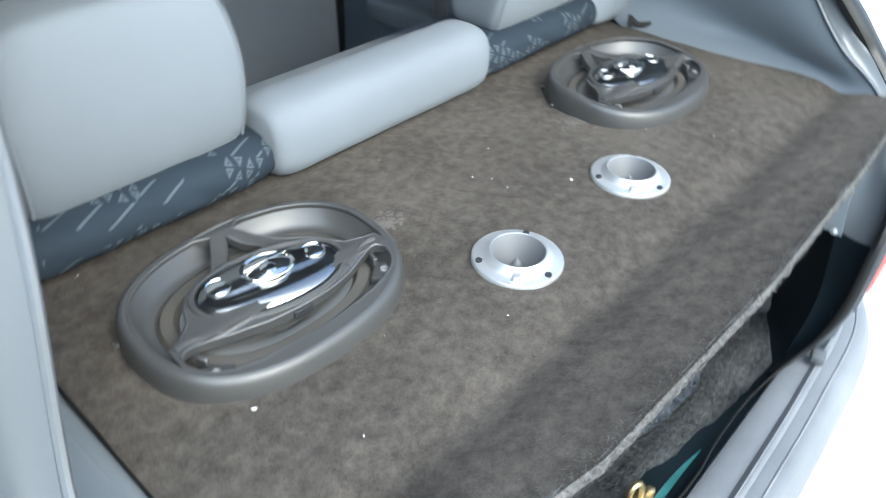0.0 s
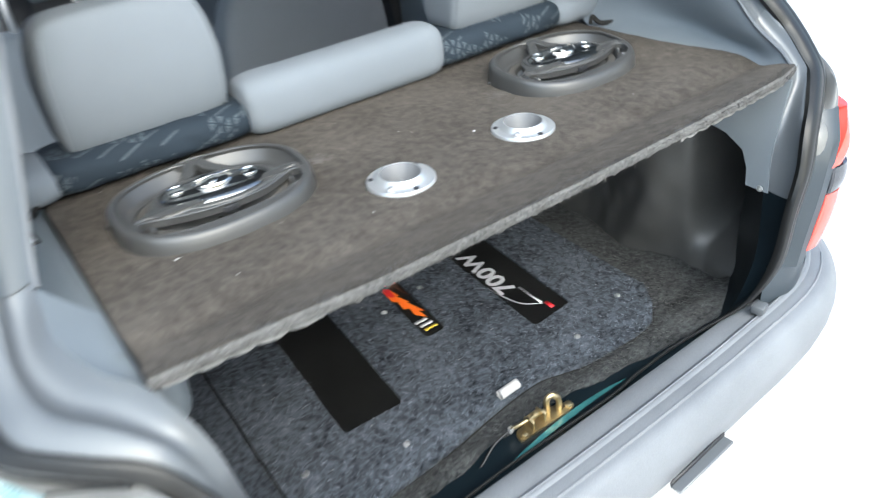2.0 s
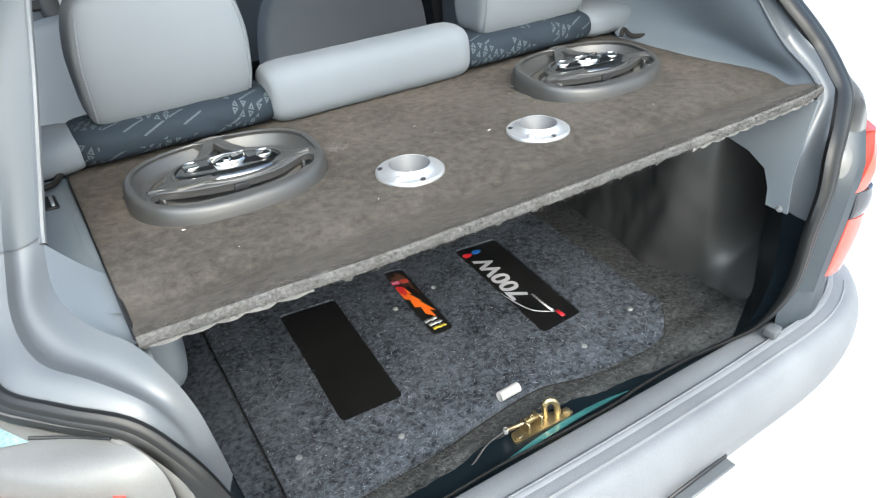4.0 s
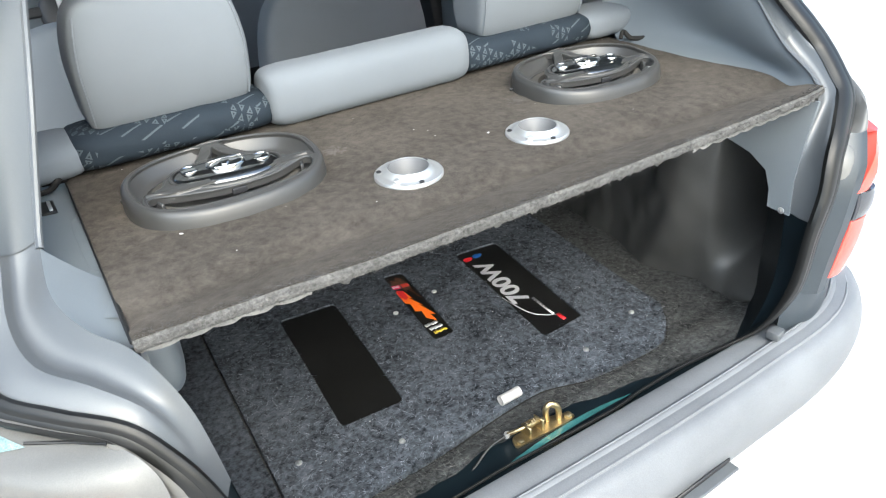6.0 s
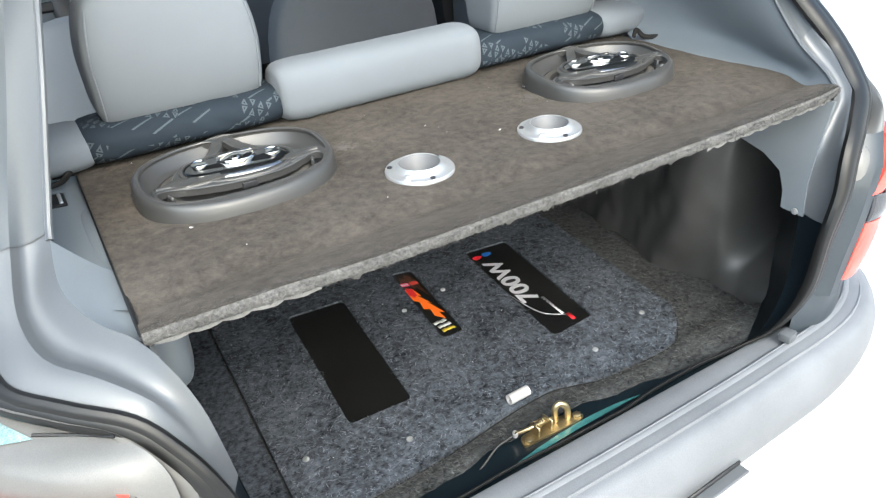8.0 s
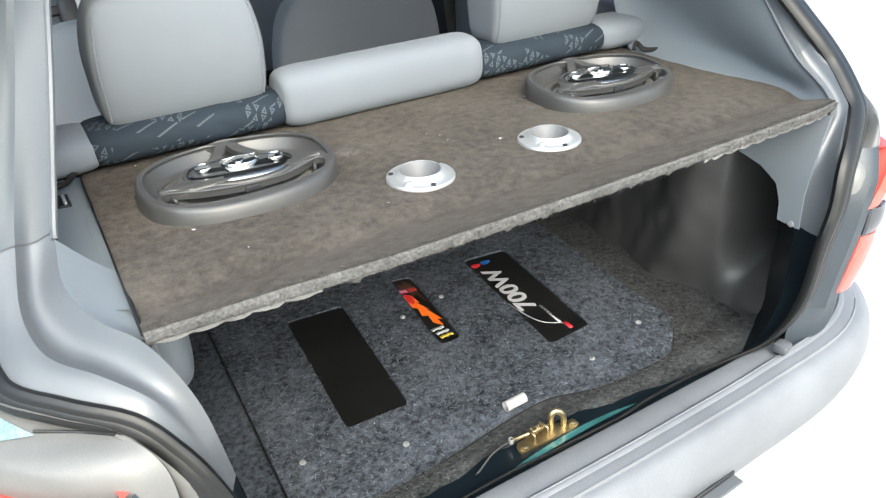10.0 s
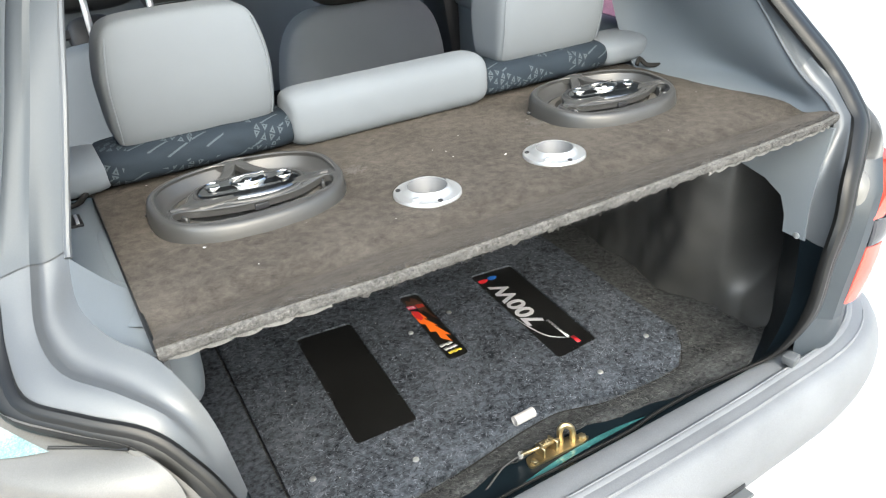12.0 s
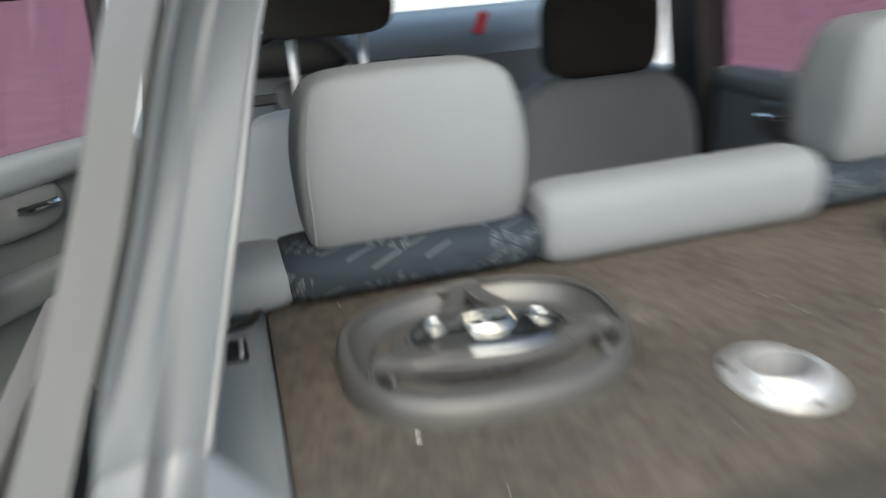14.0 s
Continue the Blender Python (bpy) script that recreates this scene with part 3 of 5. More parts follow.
# ---- wheels ----
for x in (-0.68, 0.68):
    for y in (0.42, 2.75):
        tyre = lathe([(0.17, -0.075), (0.25, -0.085), (0.272, -0.06), (0.275, 0), (0.272, 0.06), (0.25, 0.085), (0.17, 0.075)], 36)
        bmesh.ops.transform(tyre, matrix=pose(x, y, 0.275, 0, 90, 0), verts=tyre.verts)
        w = part("wheel", tyre, RUBBER, car_body, "black rubber tyre")
        rim = lathe([(0.172, -0.075), (0.165, -0.05), (0.05, -0.055), (0.03, -0.07), (0.03, 0.07), (0.05, 0.055), (0.165, 0.05), (0.172, 0.075)], 36)
        bmesh.ops.transform(rim, matrix=pose(x, y, 0.275, 0, 90, 0), verts=rim.verts)
        part("rim", rim, SILVER_TRIM, w, "silver steel rim")

# ---- lip, bumper, lights ----
lip = [[(x, y, z) for x in (-0.52, -0.4, -0.2, 0, 0.2, 0.4, 0.52)] for y, z in ((0.040, 0.46), (0.036, 0.498), (0.030, 0.5040), (0.0, 0.5045), (-0.028, 0.5045), (-0.034, 0.5055), (-0.05, 0.5055))]
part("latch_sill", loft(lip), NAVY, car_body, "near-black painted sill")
strip = [[(x, -0.022 + 0.003 * math.sin(14 * x) + t * 0.012 * max(0.05, math.sin(math.pi * (x + 0.10) / 0.275)) ** 0.6, 0.5065 - 0.0006 * t) for x in np.linspace(-0.10, 0.175, 24)] for t in (0, 0.5, 1)]
part("sill_strip", loft(strip), TEAL, car_body, "bright teal painted strip along the sill")
lip2 = [[(x, y + float(np.interp(abs(x), (0.5, 0.6, 0.7, 0.74), (0, 0.02, 0.09, 0.14))), z) for x in (-0.74, -0.7, -0.62, -0.52, -0.4, -0.2, 0, 0.2, 0.4, 0.52, 0.62, 0.7, 0.74)] for y, z in ((-0.040, 0.505), (-0.045, 0.5185), (-0.052, 0.5220), (-0.078, 0.5225), (-0.098, 0.5205), (-0.11, 0.46))]
for s in (-1, 1):
    low = spline([(0.492, -0.072, 0), (0.53, -0.080, 0), (0.575, -0.086, 0), (0.63, -0.072, 0), (0.69, -0.040, 0), (0.75, 0.04, 0)], 4)
    part("lower_corner", loft([[(s * p.x, p.y, z) for p in low] for z in (0.50, 0.54, 0.58, 0.62)]), SLATE, car_body, "slate blue lower corner")
    part("lamp_surround", loft([[(s * (x + float(np.interp(z, (0.62, 0.74, 0.80, 0.88), (0.0, 0.034, 0.040, 0.075)))), y + max(0, z - 0.82) * 0.5, z) for x, y in ((0.518, -0.070), (0.535, -0.083), (0.552, -0.0980), (0.574, -0.0985))] for z in (0.60, 0.66, 0.72, 0.76, 0.80, 0.832) + ((0.85, 0.868, 0.882) if s > 0 else ())]), SLATE, car_body, "slate blue painted strip beside the lamp")
part("rear_panel", loft(lip2), BUMPER, car_body)

base = spline([(-0.82, 0.35, 0), (-0.818, 0.15, 0), (-0.765, 0.015, 0), (-0.63, -0.065, 0), (-0.4, -0.084, 0), (-0.2, -0.09, 0), (0, -0.092, 0), (0.2, -0.09, 0), (0.4, -0.084, 0),
               (0.63, -0.065, 0), (0.765, 0.015, 0), (0.818, 0.15, 0), (0.82, 0.35, 0)], 5)
profile = [(-0.01, 0.50), (0.0, 0.524), (0.006, 0.5275), (0.012, 0.5270), (0.016, 0.5240), (0.024, 0.5246), (0.036, 0.5228), (0.0385, 0.5185), (0.044, 0.5178), (0.054, 0.5145), (0.060, 0.507), (0.067, 0.495), (0.073, 0.475), (0.075, 0.455), (0.073, 0.43), (0.065, 0.395), (0.050, 0.355), (0.028, 0.31), (0.0, 0.27)]
rows = []
for i, p in enumerate(base):
    d = (base[min(i + 1, len(base) - 1)] - base[max(i - 1, 0)]).normalized()
    nrm = Vector((d.y, -d.x, 0))
    rows.append([p + nrm * o + Vector((0, 0, z)) for o, z in profile])
bumper = thing("rear_bumper", "scuffed satin grey plastic rear bumper", "bumper")
part("cover", loft(rows), BUMPER, bumper)
# Fine beads added on the step edges to catch streaks of highlight.
for k, r in ((2, 0.0016), (6, 0.0018)):
    part("highlight_ridge", tube([row[k] for row in rows[12:49]], r, 8), BUMPER, bumper)
for s in (-1, 1):
    part("stop_block", box((0.028, 0.024, 0.018), (s * 0.470, -0.084, 0.540), 0.004, 2, (0, 0, s * 12)), SILVER_TRIM, bumper)
part("plate_bracket", box((0.16, 0.022, 0.006), (0.21, -0.168, 0.385), 0.002, 1, (0, 0, 3)), SILVER_TRIM, bumper, "pale scuffed plate bracket")
part("bracket_edge", box((0.16, 0.005, 0.012), (0.21, -0.158, 0.390), 0.002, 1, (0, 0, 3)), DARK, bumper, "dark bracket edge")

for s in (-1, 1):
    lamp = thing("tail_light", "red tail light with a smoked middle band", "tail light", "tail lights")
    plan_ = spline([(0.562 if s < 0 else 0.572, -0.088 if s < 0 else -0.074, 0), (0.60, -0.088 if s < 0 else -0.086, 0), (0.67, -0.058, 0), (0.74, 0.02, 0), (0.79, 0.16, 0)], 5)
    prof = spline([(0, 0, 0.615), (0, 0, 0.72), (0, 0, 0.80), (0.25, 0, 0.838), (1.2, 0, 0.862), (2.6, 0, 0.872), (4.4, 0, 0.878), (7, 0, 0.886), (10, 0, 0.898), (13, 0, 0.915)], 3)
    part("housing", loft([[(s * (p.x + 0.010 * q.x), p.y + 0.014 * q.x, q.z + 0.004 * noise.noise((p.x * 12, q.z * 20, 2)) * (q.x > 0) + (min(0.05, 0.9 * max(0, p.x - 0.62)) * min(1, max(0, (q.z - 0.78) / 0.06)) if s > 0 else 0)) for p in plan_] for q in prof]), HOUSING, lamp, "pale grey lamp housing")
    patch = [[(s * (p.x + 0.010 * q), p.y + 0.014 * q, float(np.interp(q, (4.4, 7, 10), (0.878, 0.886, 0.898))) + 0.002 + 0.004 * noise.noise((p.x * 12, 0.885 * 20, 2))) for p in plan_[6:11]] for q in (5.6, 6.5, 7.5, 8.5, 9.5)]
    part("bare_patch", loft(patch), TEAL_PALE, lamp, "pale teal old paint showing through")
    if s < 0:
        part("gap_line", tube(spline([(-0.668, -0.002, 0.8855), (-0.646, -0.0124, 0.8815), (-0.622, -0.026, 0.8784), (-0.599, -0.0447, 0.8785)], 4), 0.0017, 6), RUBBER, lamp, "thin dark gap line")
    for nm, z0, z1, mat in (("lower_lens", 0.625, 0.730, RED_LENS), ("band", 0.733, 0.782, SMOKE_LENS), ("upper_lens", 0.785, 0.840, RED_LENS)):
        rows = []
        for k in range(7):
            z = z0 + (z1 - z0) * k / 6
            t = (z - 0.62) / 0.23
            ix = 0.574 + 0.034 * min(1, t / 0.5) + 0.006 * t
            puff = 0.010 * math.sin(math.pi * (0.1 + 0.8 * k / 6)) ** 0.5
            rows.append([(s * q.x, q.y, z) for q in spline([(x, y, 0) for x, y in ((ix, -0.088), (ix + 0.004, -0.098 - puff * 0.5), (ix + 0.05, -0.092 - puff), (0.69, -0.056 - puff * 0.7), (0.755, 0.03), (0.797, 0.15))], 4)])
        if s > 0 and nm == "upper_lens":
            rows = []
            for k in range(7):
                ix, puff = 0.606 + 0.072 * k / 6, 0.010 * math.sin(math.pi * (0.1 + 0.8 * k / 6)) ** 0.5
                rows.append([(x, float(np.interp(x, (0.57, 0.60, 0.65, 0.69, 0.755, 0.80), (-0.100, -0.100, -0.092, -0.060, 0.03, 0.16))) - puff * min(1, 8 * f), z0 + 0.088 * k / 6) for f in np.linspace(0, 1, 18) for x in (ix + (0.80 - ix) * f,)])
        back = 0.050 if s > 0 and nm == "upper_lens" else 0.022
        rows = [[(x * 0.965, y + 0.022, z) for x, y, z in rows[0]]] + rows + [[(x * 0.985, y + 0.012, z - 0.004) for x, y, z in rows[-1]]]
        rows = [[(row[0][0] + s * 0.006, row[0][1] + back, row[0][2])] + list(row) for row in rows]
        part(nm, loft(rows), mat, lamp, angle=22)

# ---- parcel shelf ----
def shelf_mesh():
    """The board: its rear strip bows backwards and curls up past a soft valley; round and oval holes take the speakers."""
    nx, ny = 150, 70
    rows = []
    for j in range(ny + 1):
        t = j / ny
        row = []
        for i in range(nx + 1):
            u = i / nx
            x = -0.544 + 1.149 * u
            y0 = float(np.interp(x, (-0.544, -0.5, -0.4, -0.3, 0, 0.3, 0.5, 0.605), (0.006, -0.002, -0.03, -0.052, -0.062, -0.054, -0.04, 0.0)))
            rise = float(np.interp(x, (-0.544, -0.5, -0.4, -0.3, 0, 0.3, 0.5, 0.605), (0.0, 0.004, 0.02, 0.029, 0.033, 0.030, 0.024, 0.004)))
            y = y0 + (0.503 - y0) * t ** 1.25
            right = float(np.interp(y, (0, 0.146, 0.236, 0.3, 0.503), (0.605, 0.602, 0.584, 0.578, 0.575)))
            left = -0.544 + 0.010 * max(0, y) / 0.5
            xx = left + (right - left) * u
            k = min(1, max(0, (0.075 - y) / (0.075 - y0)))
            dip = -0.0105 * math.exp(-((y - 0.062) / 0.028) ** 2)
            row.append((xx, y, 0.95 + rise * k ** 1.4 + dip + 0.0010 * noise.noise((xx * 30, y * 30, 0))))
        rows.append(row)
    bm = loft(rows)
    if sum(f.normal.z for f in bm.faces) < 0:
        bmesh.ops.reverse_faces(bm, faces=bm.faces[:])

    def gone(f):
        c = f.calc_center_median()
        if min(math.hypot(c.x - h, c.y - 0.166) for h in (-0.118, 0.118)) < 0.036:
            return True
        return min((abs(c.x - h) / 0.134) ** 2.5 + (abs(c.y - 0.3075) / 0.097) ** 2.5 for h in (-0.338, 0.349)) < 1
    bmesh.ops.delete(bm, geom=[f for f in bm.faces if gone(f)], context="FACES")
    r = bmesh.ops.extrude_face_region(bm, geom=bm.faces[:])
    vs = [g for g in r["geom"] if isinstance(g, bmesh.types.BMVert)]
    bmesh.ops.translate(bm, vec=(0, 0.006, -0.015), verts=vs)
    bmesh.ops.recalc_face_normals(bm, faces=bm.faces)
    return bm


def front_edge(x):
    y0 = float(np.interp(x, (-0.544, -0.5, -0.4, -0.3, 0, 0.3, 0.5, 0.605), (0.006, -0.002, -0.03, -0.052, -0.062, -0.054, -0.04, 0.0)))
    rise = float(np.interp(x, (-0.544, -0.5, -0.4, -0.3, 0, 0.3, 0.5, 0.605), (0.0, 0.004, 0.02, 0.029, 0.033, 0.030, 0.024, 0.004)))
    return y0, 0.95 + rise


shelf = thing("parcel_shelf", "brown felt-covered parcel shelf board with a frayed grey edge", "parcel shelf")
part("board", shelf_mesh(), SHELF, shelf, angle=60)
rng = random.Random(4)
rows = [[], [], [], [], [], []]
for i in range(401):
    x = -0.544 + 1.149 * i / 400
    y, z = front_edge(x)
    w = 0.003 * noise.noise((x * 40, 1, 0)) + 0.002 * noise.noise((x * 160, 3, 0))
    fray = 0.008 * max(0, noise.noise((x * 55, 7, 0))) + 0.003 * rng.random()
    for r, (dy, dz) in zip(rows, ((0.004, -0.0012), (0.0005 + w * 0.2, -0.0006), (-0.0025 + w * 0.7, -0.004), (-0.0035 + w, -0.009), (-0.001 + w, -0.015), (0.007, -0.018 - fray))):
        r.append((x, y + dy, z + dz))
part("edge_roll", loft(rows), FUZZ, shelf, "pale fuzzy frayed rear edge")
for x0, x1 in ((-0.535, -0.36), (0.22, 0.56)):
    rows = [[], [], []]
    for k in range(121):
        x = x0 + (x1 - x0) * k / 120
        y, z = front_edge(x)
        wave = 0.0035 * abs(math.sin(x * 95 + 2 * noise.noise((x * 8, 4, 0)))) + 0.0025 * max(0, noise.noise((x * 60, 9, 0)))
        for r, (dy, dz) in zip(rows, ((0.010, -0.013), (0.0005, -0.0165), (0.001, -0.0185 - wave))):
            r.append((x, y + dy, z + dz))
    part("torn_lining", thick(loft(rows), 0.0008), PALE_EDGE, shelf, "pale torn lining under the edge")
fib = bmesh.new()
for i in range(8600):
    x = rng.uniform(-0.54, 0.60)
    y, z = front_edge(x)
    low = rng.random()
    p = Vector((x, y - 0.004 + 0.006 * low, z - 0.002 - 0.016 * low)) if i % 5 > 1 else Vector((x, y + 0.014 * low ** 2, z + 0.0004))
    d = Vector((rng.uniform(-1, 1), rng.uniform(-1.2, -0.1), rng.uniform(-1.2, 0.5) if i % 5 > 1 else rng.uniform(0.0, 0.35))).normalized() * rng.uniform(0.002, 0.0065)
    a = d.cross(Vector((rng.random(), rng.random(), rng.random()))).normalized() * 0.0004
    fib.faces.new((fib.verts.new(p - a), fib.verts.new(p + a), fib.verts.new(p + d)))
tagged(part("edge_fibre", fib, FUZZ, shelf), kind="stuff")
side = bmesh.new()
for x0 in (-0.541,):
    tube([(x0 - 0.003 + 0.01 * y / 0.5, y, 0.945) for y in np.linspace(0.01, 0.50, 30)], 0.0028, 6, bm=side)
part("side_edge", side, RUBBER, shelf, "dark side edging")
for cx, cy, w in ((-0.174, 0.318, 0.024), (0.188, 0.300, 0.026)):
    rub = bmesh.new()
    for k in range(260):
        x, y, r = cx + rng.gauss(0, w * 0.50), cy + rng.gauss(0, w * 0.30), rng.uniform(0.0008, 0.0030)
        z, a = 0.9512 + 0.0003 * rng.random() + 0.0010 * noise.noise((x * 30, y * 30, 0)), rng.uniform(0, math.tau)
        rub.faces.new([rub.verts.new((x + r * q * math.cos(a + m * math.tau / 6), y + r * q * 0.7 * math.sin(a + m * math.tau / 6), z)) for m, q in enumerate((1, 0.6, 1.1, 0.8, 1.2, 0.7))])
    tagged(part("rubbed_patch", rub, SCUFF, shelf, "pale rubbed patch"), kind="stuff")

# ---- speakers ----
def speaker():
    """An oval speaker: a tall rim, a moulded grille pierced by four openings, a cone below and a mirror-bright pod with three domes."""
    sp = thing("oval_speaker", "grey plastic oval car speaker with a chrome centre pod", "speaker", "shelf speakers", (-0.341, 0.306, 0.95))
    P = 2.4
    A, B = 0.1435, 0.1085
    def lower(y):
        return 1 - 0.40 * max(0, (0.025 - y) / (B + 0.025))
    rim = [oval(A - w, B - w, 96, P, z) for w, z in ((0.0, -0.001), (0.0005, 0.010), (0.0018, 0.023), (0.0030, 0.0278), (0.0050, 0.0312), (0.0078, 0.0328), (0.0098, 0.0331), (0.0110, 0.0326))]
    rim = [[(x, y * (1 + 0.022 * (y < 0) * max(0, 1 - z / 0.028)), z * lower(y)) for x, y, z in row] for row in rim]
    part("rim", loft(rim, close_cols=True), GRILLE, sp)

    def height(x, y):
        r = ((abs(x) / A) ** P + (abs(y) / B) ** P) ** (1 / P)
        t = min(1, max(0, (r - 0.52) / 0.36))
        z = 0.0255 + 0.0073 * t * t * (3 - 2 * t)
        apex = math.exp(-((x - 0.008) / 0.016) ** 2 - ((y - 0.095) / 0.020) ** 2)
        return (z + 0.004 * apex) * lower(y)

    def arc(a, b, d0, d1, n=14):
        out = []
        for k in range(n + 1):
            t = radians(d0 + (d1 - d0) * k / n)
            c, s_ = math.cos(t), math.sin(t)
            out.append((math.copysign(abs(c) ** (2 / P), c) * a, math.copysign(abs(s_) ** (2 / P), s_) * b))
        return out

    def eased(points, per=4):
        return [(p.x, p.y) for p in spline([(x, y, 0) for x, y in points], per, closed=True)]
    ring = [(p[0], p[1]) for p in oval(A - 0.0098, B - 0.0098, 96, P)]
    inner_a, inner_b = A - 0.0125, B - 0.0125
    left = arc(inner_a, inner_b, 203, 96) + [(-0.005, 0.0865), (-0.017, 0.068), (-0.031, 0.048)] + [(-0.050, 0.043), (-0.068, 0.034), (-0.080, 0.020), (-0.088, 0.002), (-0.103, -0.012), (-0.119, -0.021)]
    right = arc(inner_a, inner_b, -17, 80) + [(0.021, 0.0865), (0.034, 0.067), (0.048, 0.045)] + [(0.060, 0.035), (0.075, 0.022), (0.085, 0.006), (0.094, -0.008), (0.110, -0.018), (0.122, -0.022)]
    peak = [(0.008, 0.081), (0.000, 0.068), (-0.013, 0.049), (0.008, 0.046), (0.030, 0.045), (0.017, 0.066)]
    slot = [(0.113, -0.036), (0.104, -0.034), (0.088, -0.038), (0.062, -0.0455), (0.032, -0.0490), (0.0, -0.0480), (-0.030, -0.0440), (-0.058, -0.0365), (-0.082, -0.0300), (-0.102, -0.0275), (-0.115, -0.031), (-0.119, -0.042),
            (-0.113, -0.058), (-0.098, -0.071), (-0.070, -0.081), (-0.035, -0.0855), (0.0, -0.087), (0.035, -0.0855), (0.070, -0.081), (0.098, -0.072), (0.112, -0.060), (0.118, -0.045)]
    holes = [left, right, eased(peak, 3), eased(slot, 3)]
    bm = plate(ring, holes, 0.0, 1.0)
    for v in bm.verts:
        top = height(v.co.x, v.co.y)
        v.co.z = top if v.co.z > 0.5 else top - 0.011
    for lp in holes:
        tube([(x, y, height(x, y) - 0.0012) for x, y in lp], 0.0019, 6, closed=True, bm=bm)
    part("grille", bm, GRILLE, sp, "moulded grey grille with open arms", angle=50)
    for line in ([(-0.117, -0.024), (-0.103, -0.021), (-0.088, -0.024), (-0.072, -0.027)], [(0.116, -0.028), (0.101, -0.027), (0.088, -0.032), (0.070, -0.038)]):
        part("arm_ridge", tube(spline([(x, y, height(x, y) + 0.0002) for x, y in line], 5), 0.0034, 8), GRILLE, sp)
    tub = [oval(A - 0.0105, B - 0.0105, 64, P, 0.030), oval(A - 0.014, B - 0.014, 64, P, 0.024), oval(A - 0.020, B - 0.020, 64, P, 0.012), oval(A - 0.025, B - 0.025, 64, P, 0.008), oval(A - 0.031, B - 0.030, 64, P, 0.0075), oval(A - 0.033, B - 0.032, 64, P, 0.003)]
    tub = [[(x, y, z * lower(y)) for x, y, z in row] for row in tub]
    part("tub_wall", loft(tub, close_cols=True), GRILLE, sp)
    roll = [oval(A - 0.032, B - 0.031, 64, P, 0.003), oval(A - 0.036, B - 0.034, 64, P, 0.0085), oval(A - 0.042, B - 0.039, 64, P, 0.0095), oval(A - 0.048, B - 0.044, 64, P, 0.0085), oval(A - 0.053, B - 0.048, 64, P, 0.002)]
    part("surround", loft(roll, close_cols=True), SURROUND, sp, "brown-grey rolled surround")
    cone = [oval(A - 0.052, B - 0.047, 64, P, 0.0025), oval(0.066, 0.044, 64, P, -0.006), oval(0.035, 0.028, 64, 2.0, -0.022), oval(0.003, 0.003, 64, 2.0, -0.022)]
    part("cone", loft(cone, close_cols=True), CONE, sp, "pale grey speaker cone")
    turn = pose(0.004, -0.001, 0, 0, 0, -11)

    def turned(bm):
        bmesh.ops.transform(bm, matrix=turn, verts=bm.verts)
        return bm

    def pod_base(y):
        return 0.0265 - 0.0062 * max(0, (0.012 - y) / 0.05)

    def pod_height(u, v):
        """Height of the pod over its ellipse: a full dome, drawn in a little behind its front roll."""
        r = math.hypot(u, v)
        z = pod_base(v * 0.0385) + 0.0098 * max(0, 1 - r * r) ** 0.5
        return z - 0.0022 * math.exp(-((v + 0.36 - 0.25 * u * u) / 0.14) ** 2) * max(0, 1 - (u / 0.9) ** 4)
    rows = [oval(0.0745, 0.0375, 72, 2.1, 0.014), [(x, y, pod_base(y) - 0.002) for x, y, _ in oval(0.0755, 0.0385, 72, 2.1)]]
    for r in (0.995, 0.97, 0.93, 0.87, 0.80, 0.72, 0.64, 0.55, 0.45, 0.33, 0.2, 0.08):
        rows.append([(x, y, pod_height(x / 0.0755, y / 0.0385)) for x, y, _ in oval(0.0755 * r, 0.0385 * r, 72, 2.1)])
    part("centre_pod", turned(loft(rows, close_cols=True, caps=True)), SMOKE, sp, "dark mirror-polished centre pod")
    part("pod_ring", turned(tube([(x, y, pod_base(y)) for x, y, z in oval(0.0785, 0.0415, p=2.1)], 0.0036, 8, closed=True)), GRILLE, sp)
    part("pod_line", turned(tube([(x, y, pod_base(y) + 0.002) for x, y, z in oval(0.0752, 0.0382, p=2.1)], 0.0012, 6, closed=True)), RUBBER, sp, "thin black joint round the pod")
    for x, y, r, h, sq in ((0.0, 0.007, 0.0285, 0.0356, 0.74), (-0.051, 0.007, 0.0130, 0.0332, 0.95), (0.051, 0.007, 0.0130, 0.0332, 0.95)):
        bm = lathe([(r, h - 0.007), (r, h - 0.0005), (r * 0.95, h + 0.0008), (r * 0.90, h + 0.0002), (r * 0.84, h - 0.0004), (r * 0.70, h + 0.04 * r), (r * 0.50, h + 0.09 * r), (r * 0.25, h + 0.13 * r), (0.0003, h + 0.14 * r)], 36)
        bmesh.ops.transform(bm, matrix=Matrix.Translation((x, y, 0)) @ Matrix.Diagonal((1, sq, 1, 1)), verts=bm.verts)
        dome = part("tweeter_dome", turned(bm), CHROME, sp, "bright chrome tweeter dome")
        if r > 0.02:
            part("bridge", turned(box((r * 1.75, 0.0030, 0.003), (x, y + r * 0.16, h + 0.0030), 0.001, 1, (0, 0, 9))), SMOKE, dome)
            part("cap", turned(lathe([(0.0080, h), (0.0078, h + 0.0046), (0.0060, h + 0.0056), (0.0003, h + 0.0060)], 20, at=(x - 0.002, y - 0.007, 0))), CHROME, dome)
    part("strut_foot", soft((0.026, 0.016, 0.030), (0.008, 0.0935, 0.017), 4, 5), GRILLE, sp)
    for x, y, w in ((0.099, -0.062, 35), (-0.101, -0.060, -35)):
        part("screw_tab", box((0.030, 0.024, 0.010), (x, y, 0.009), 0.003, 2, (0, 0, w)), GRILLE, sp)
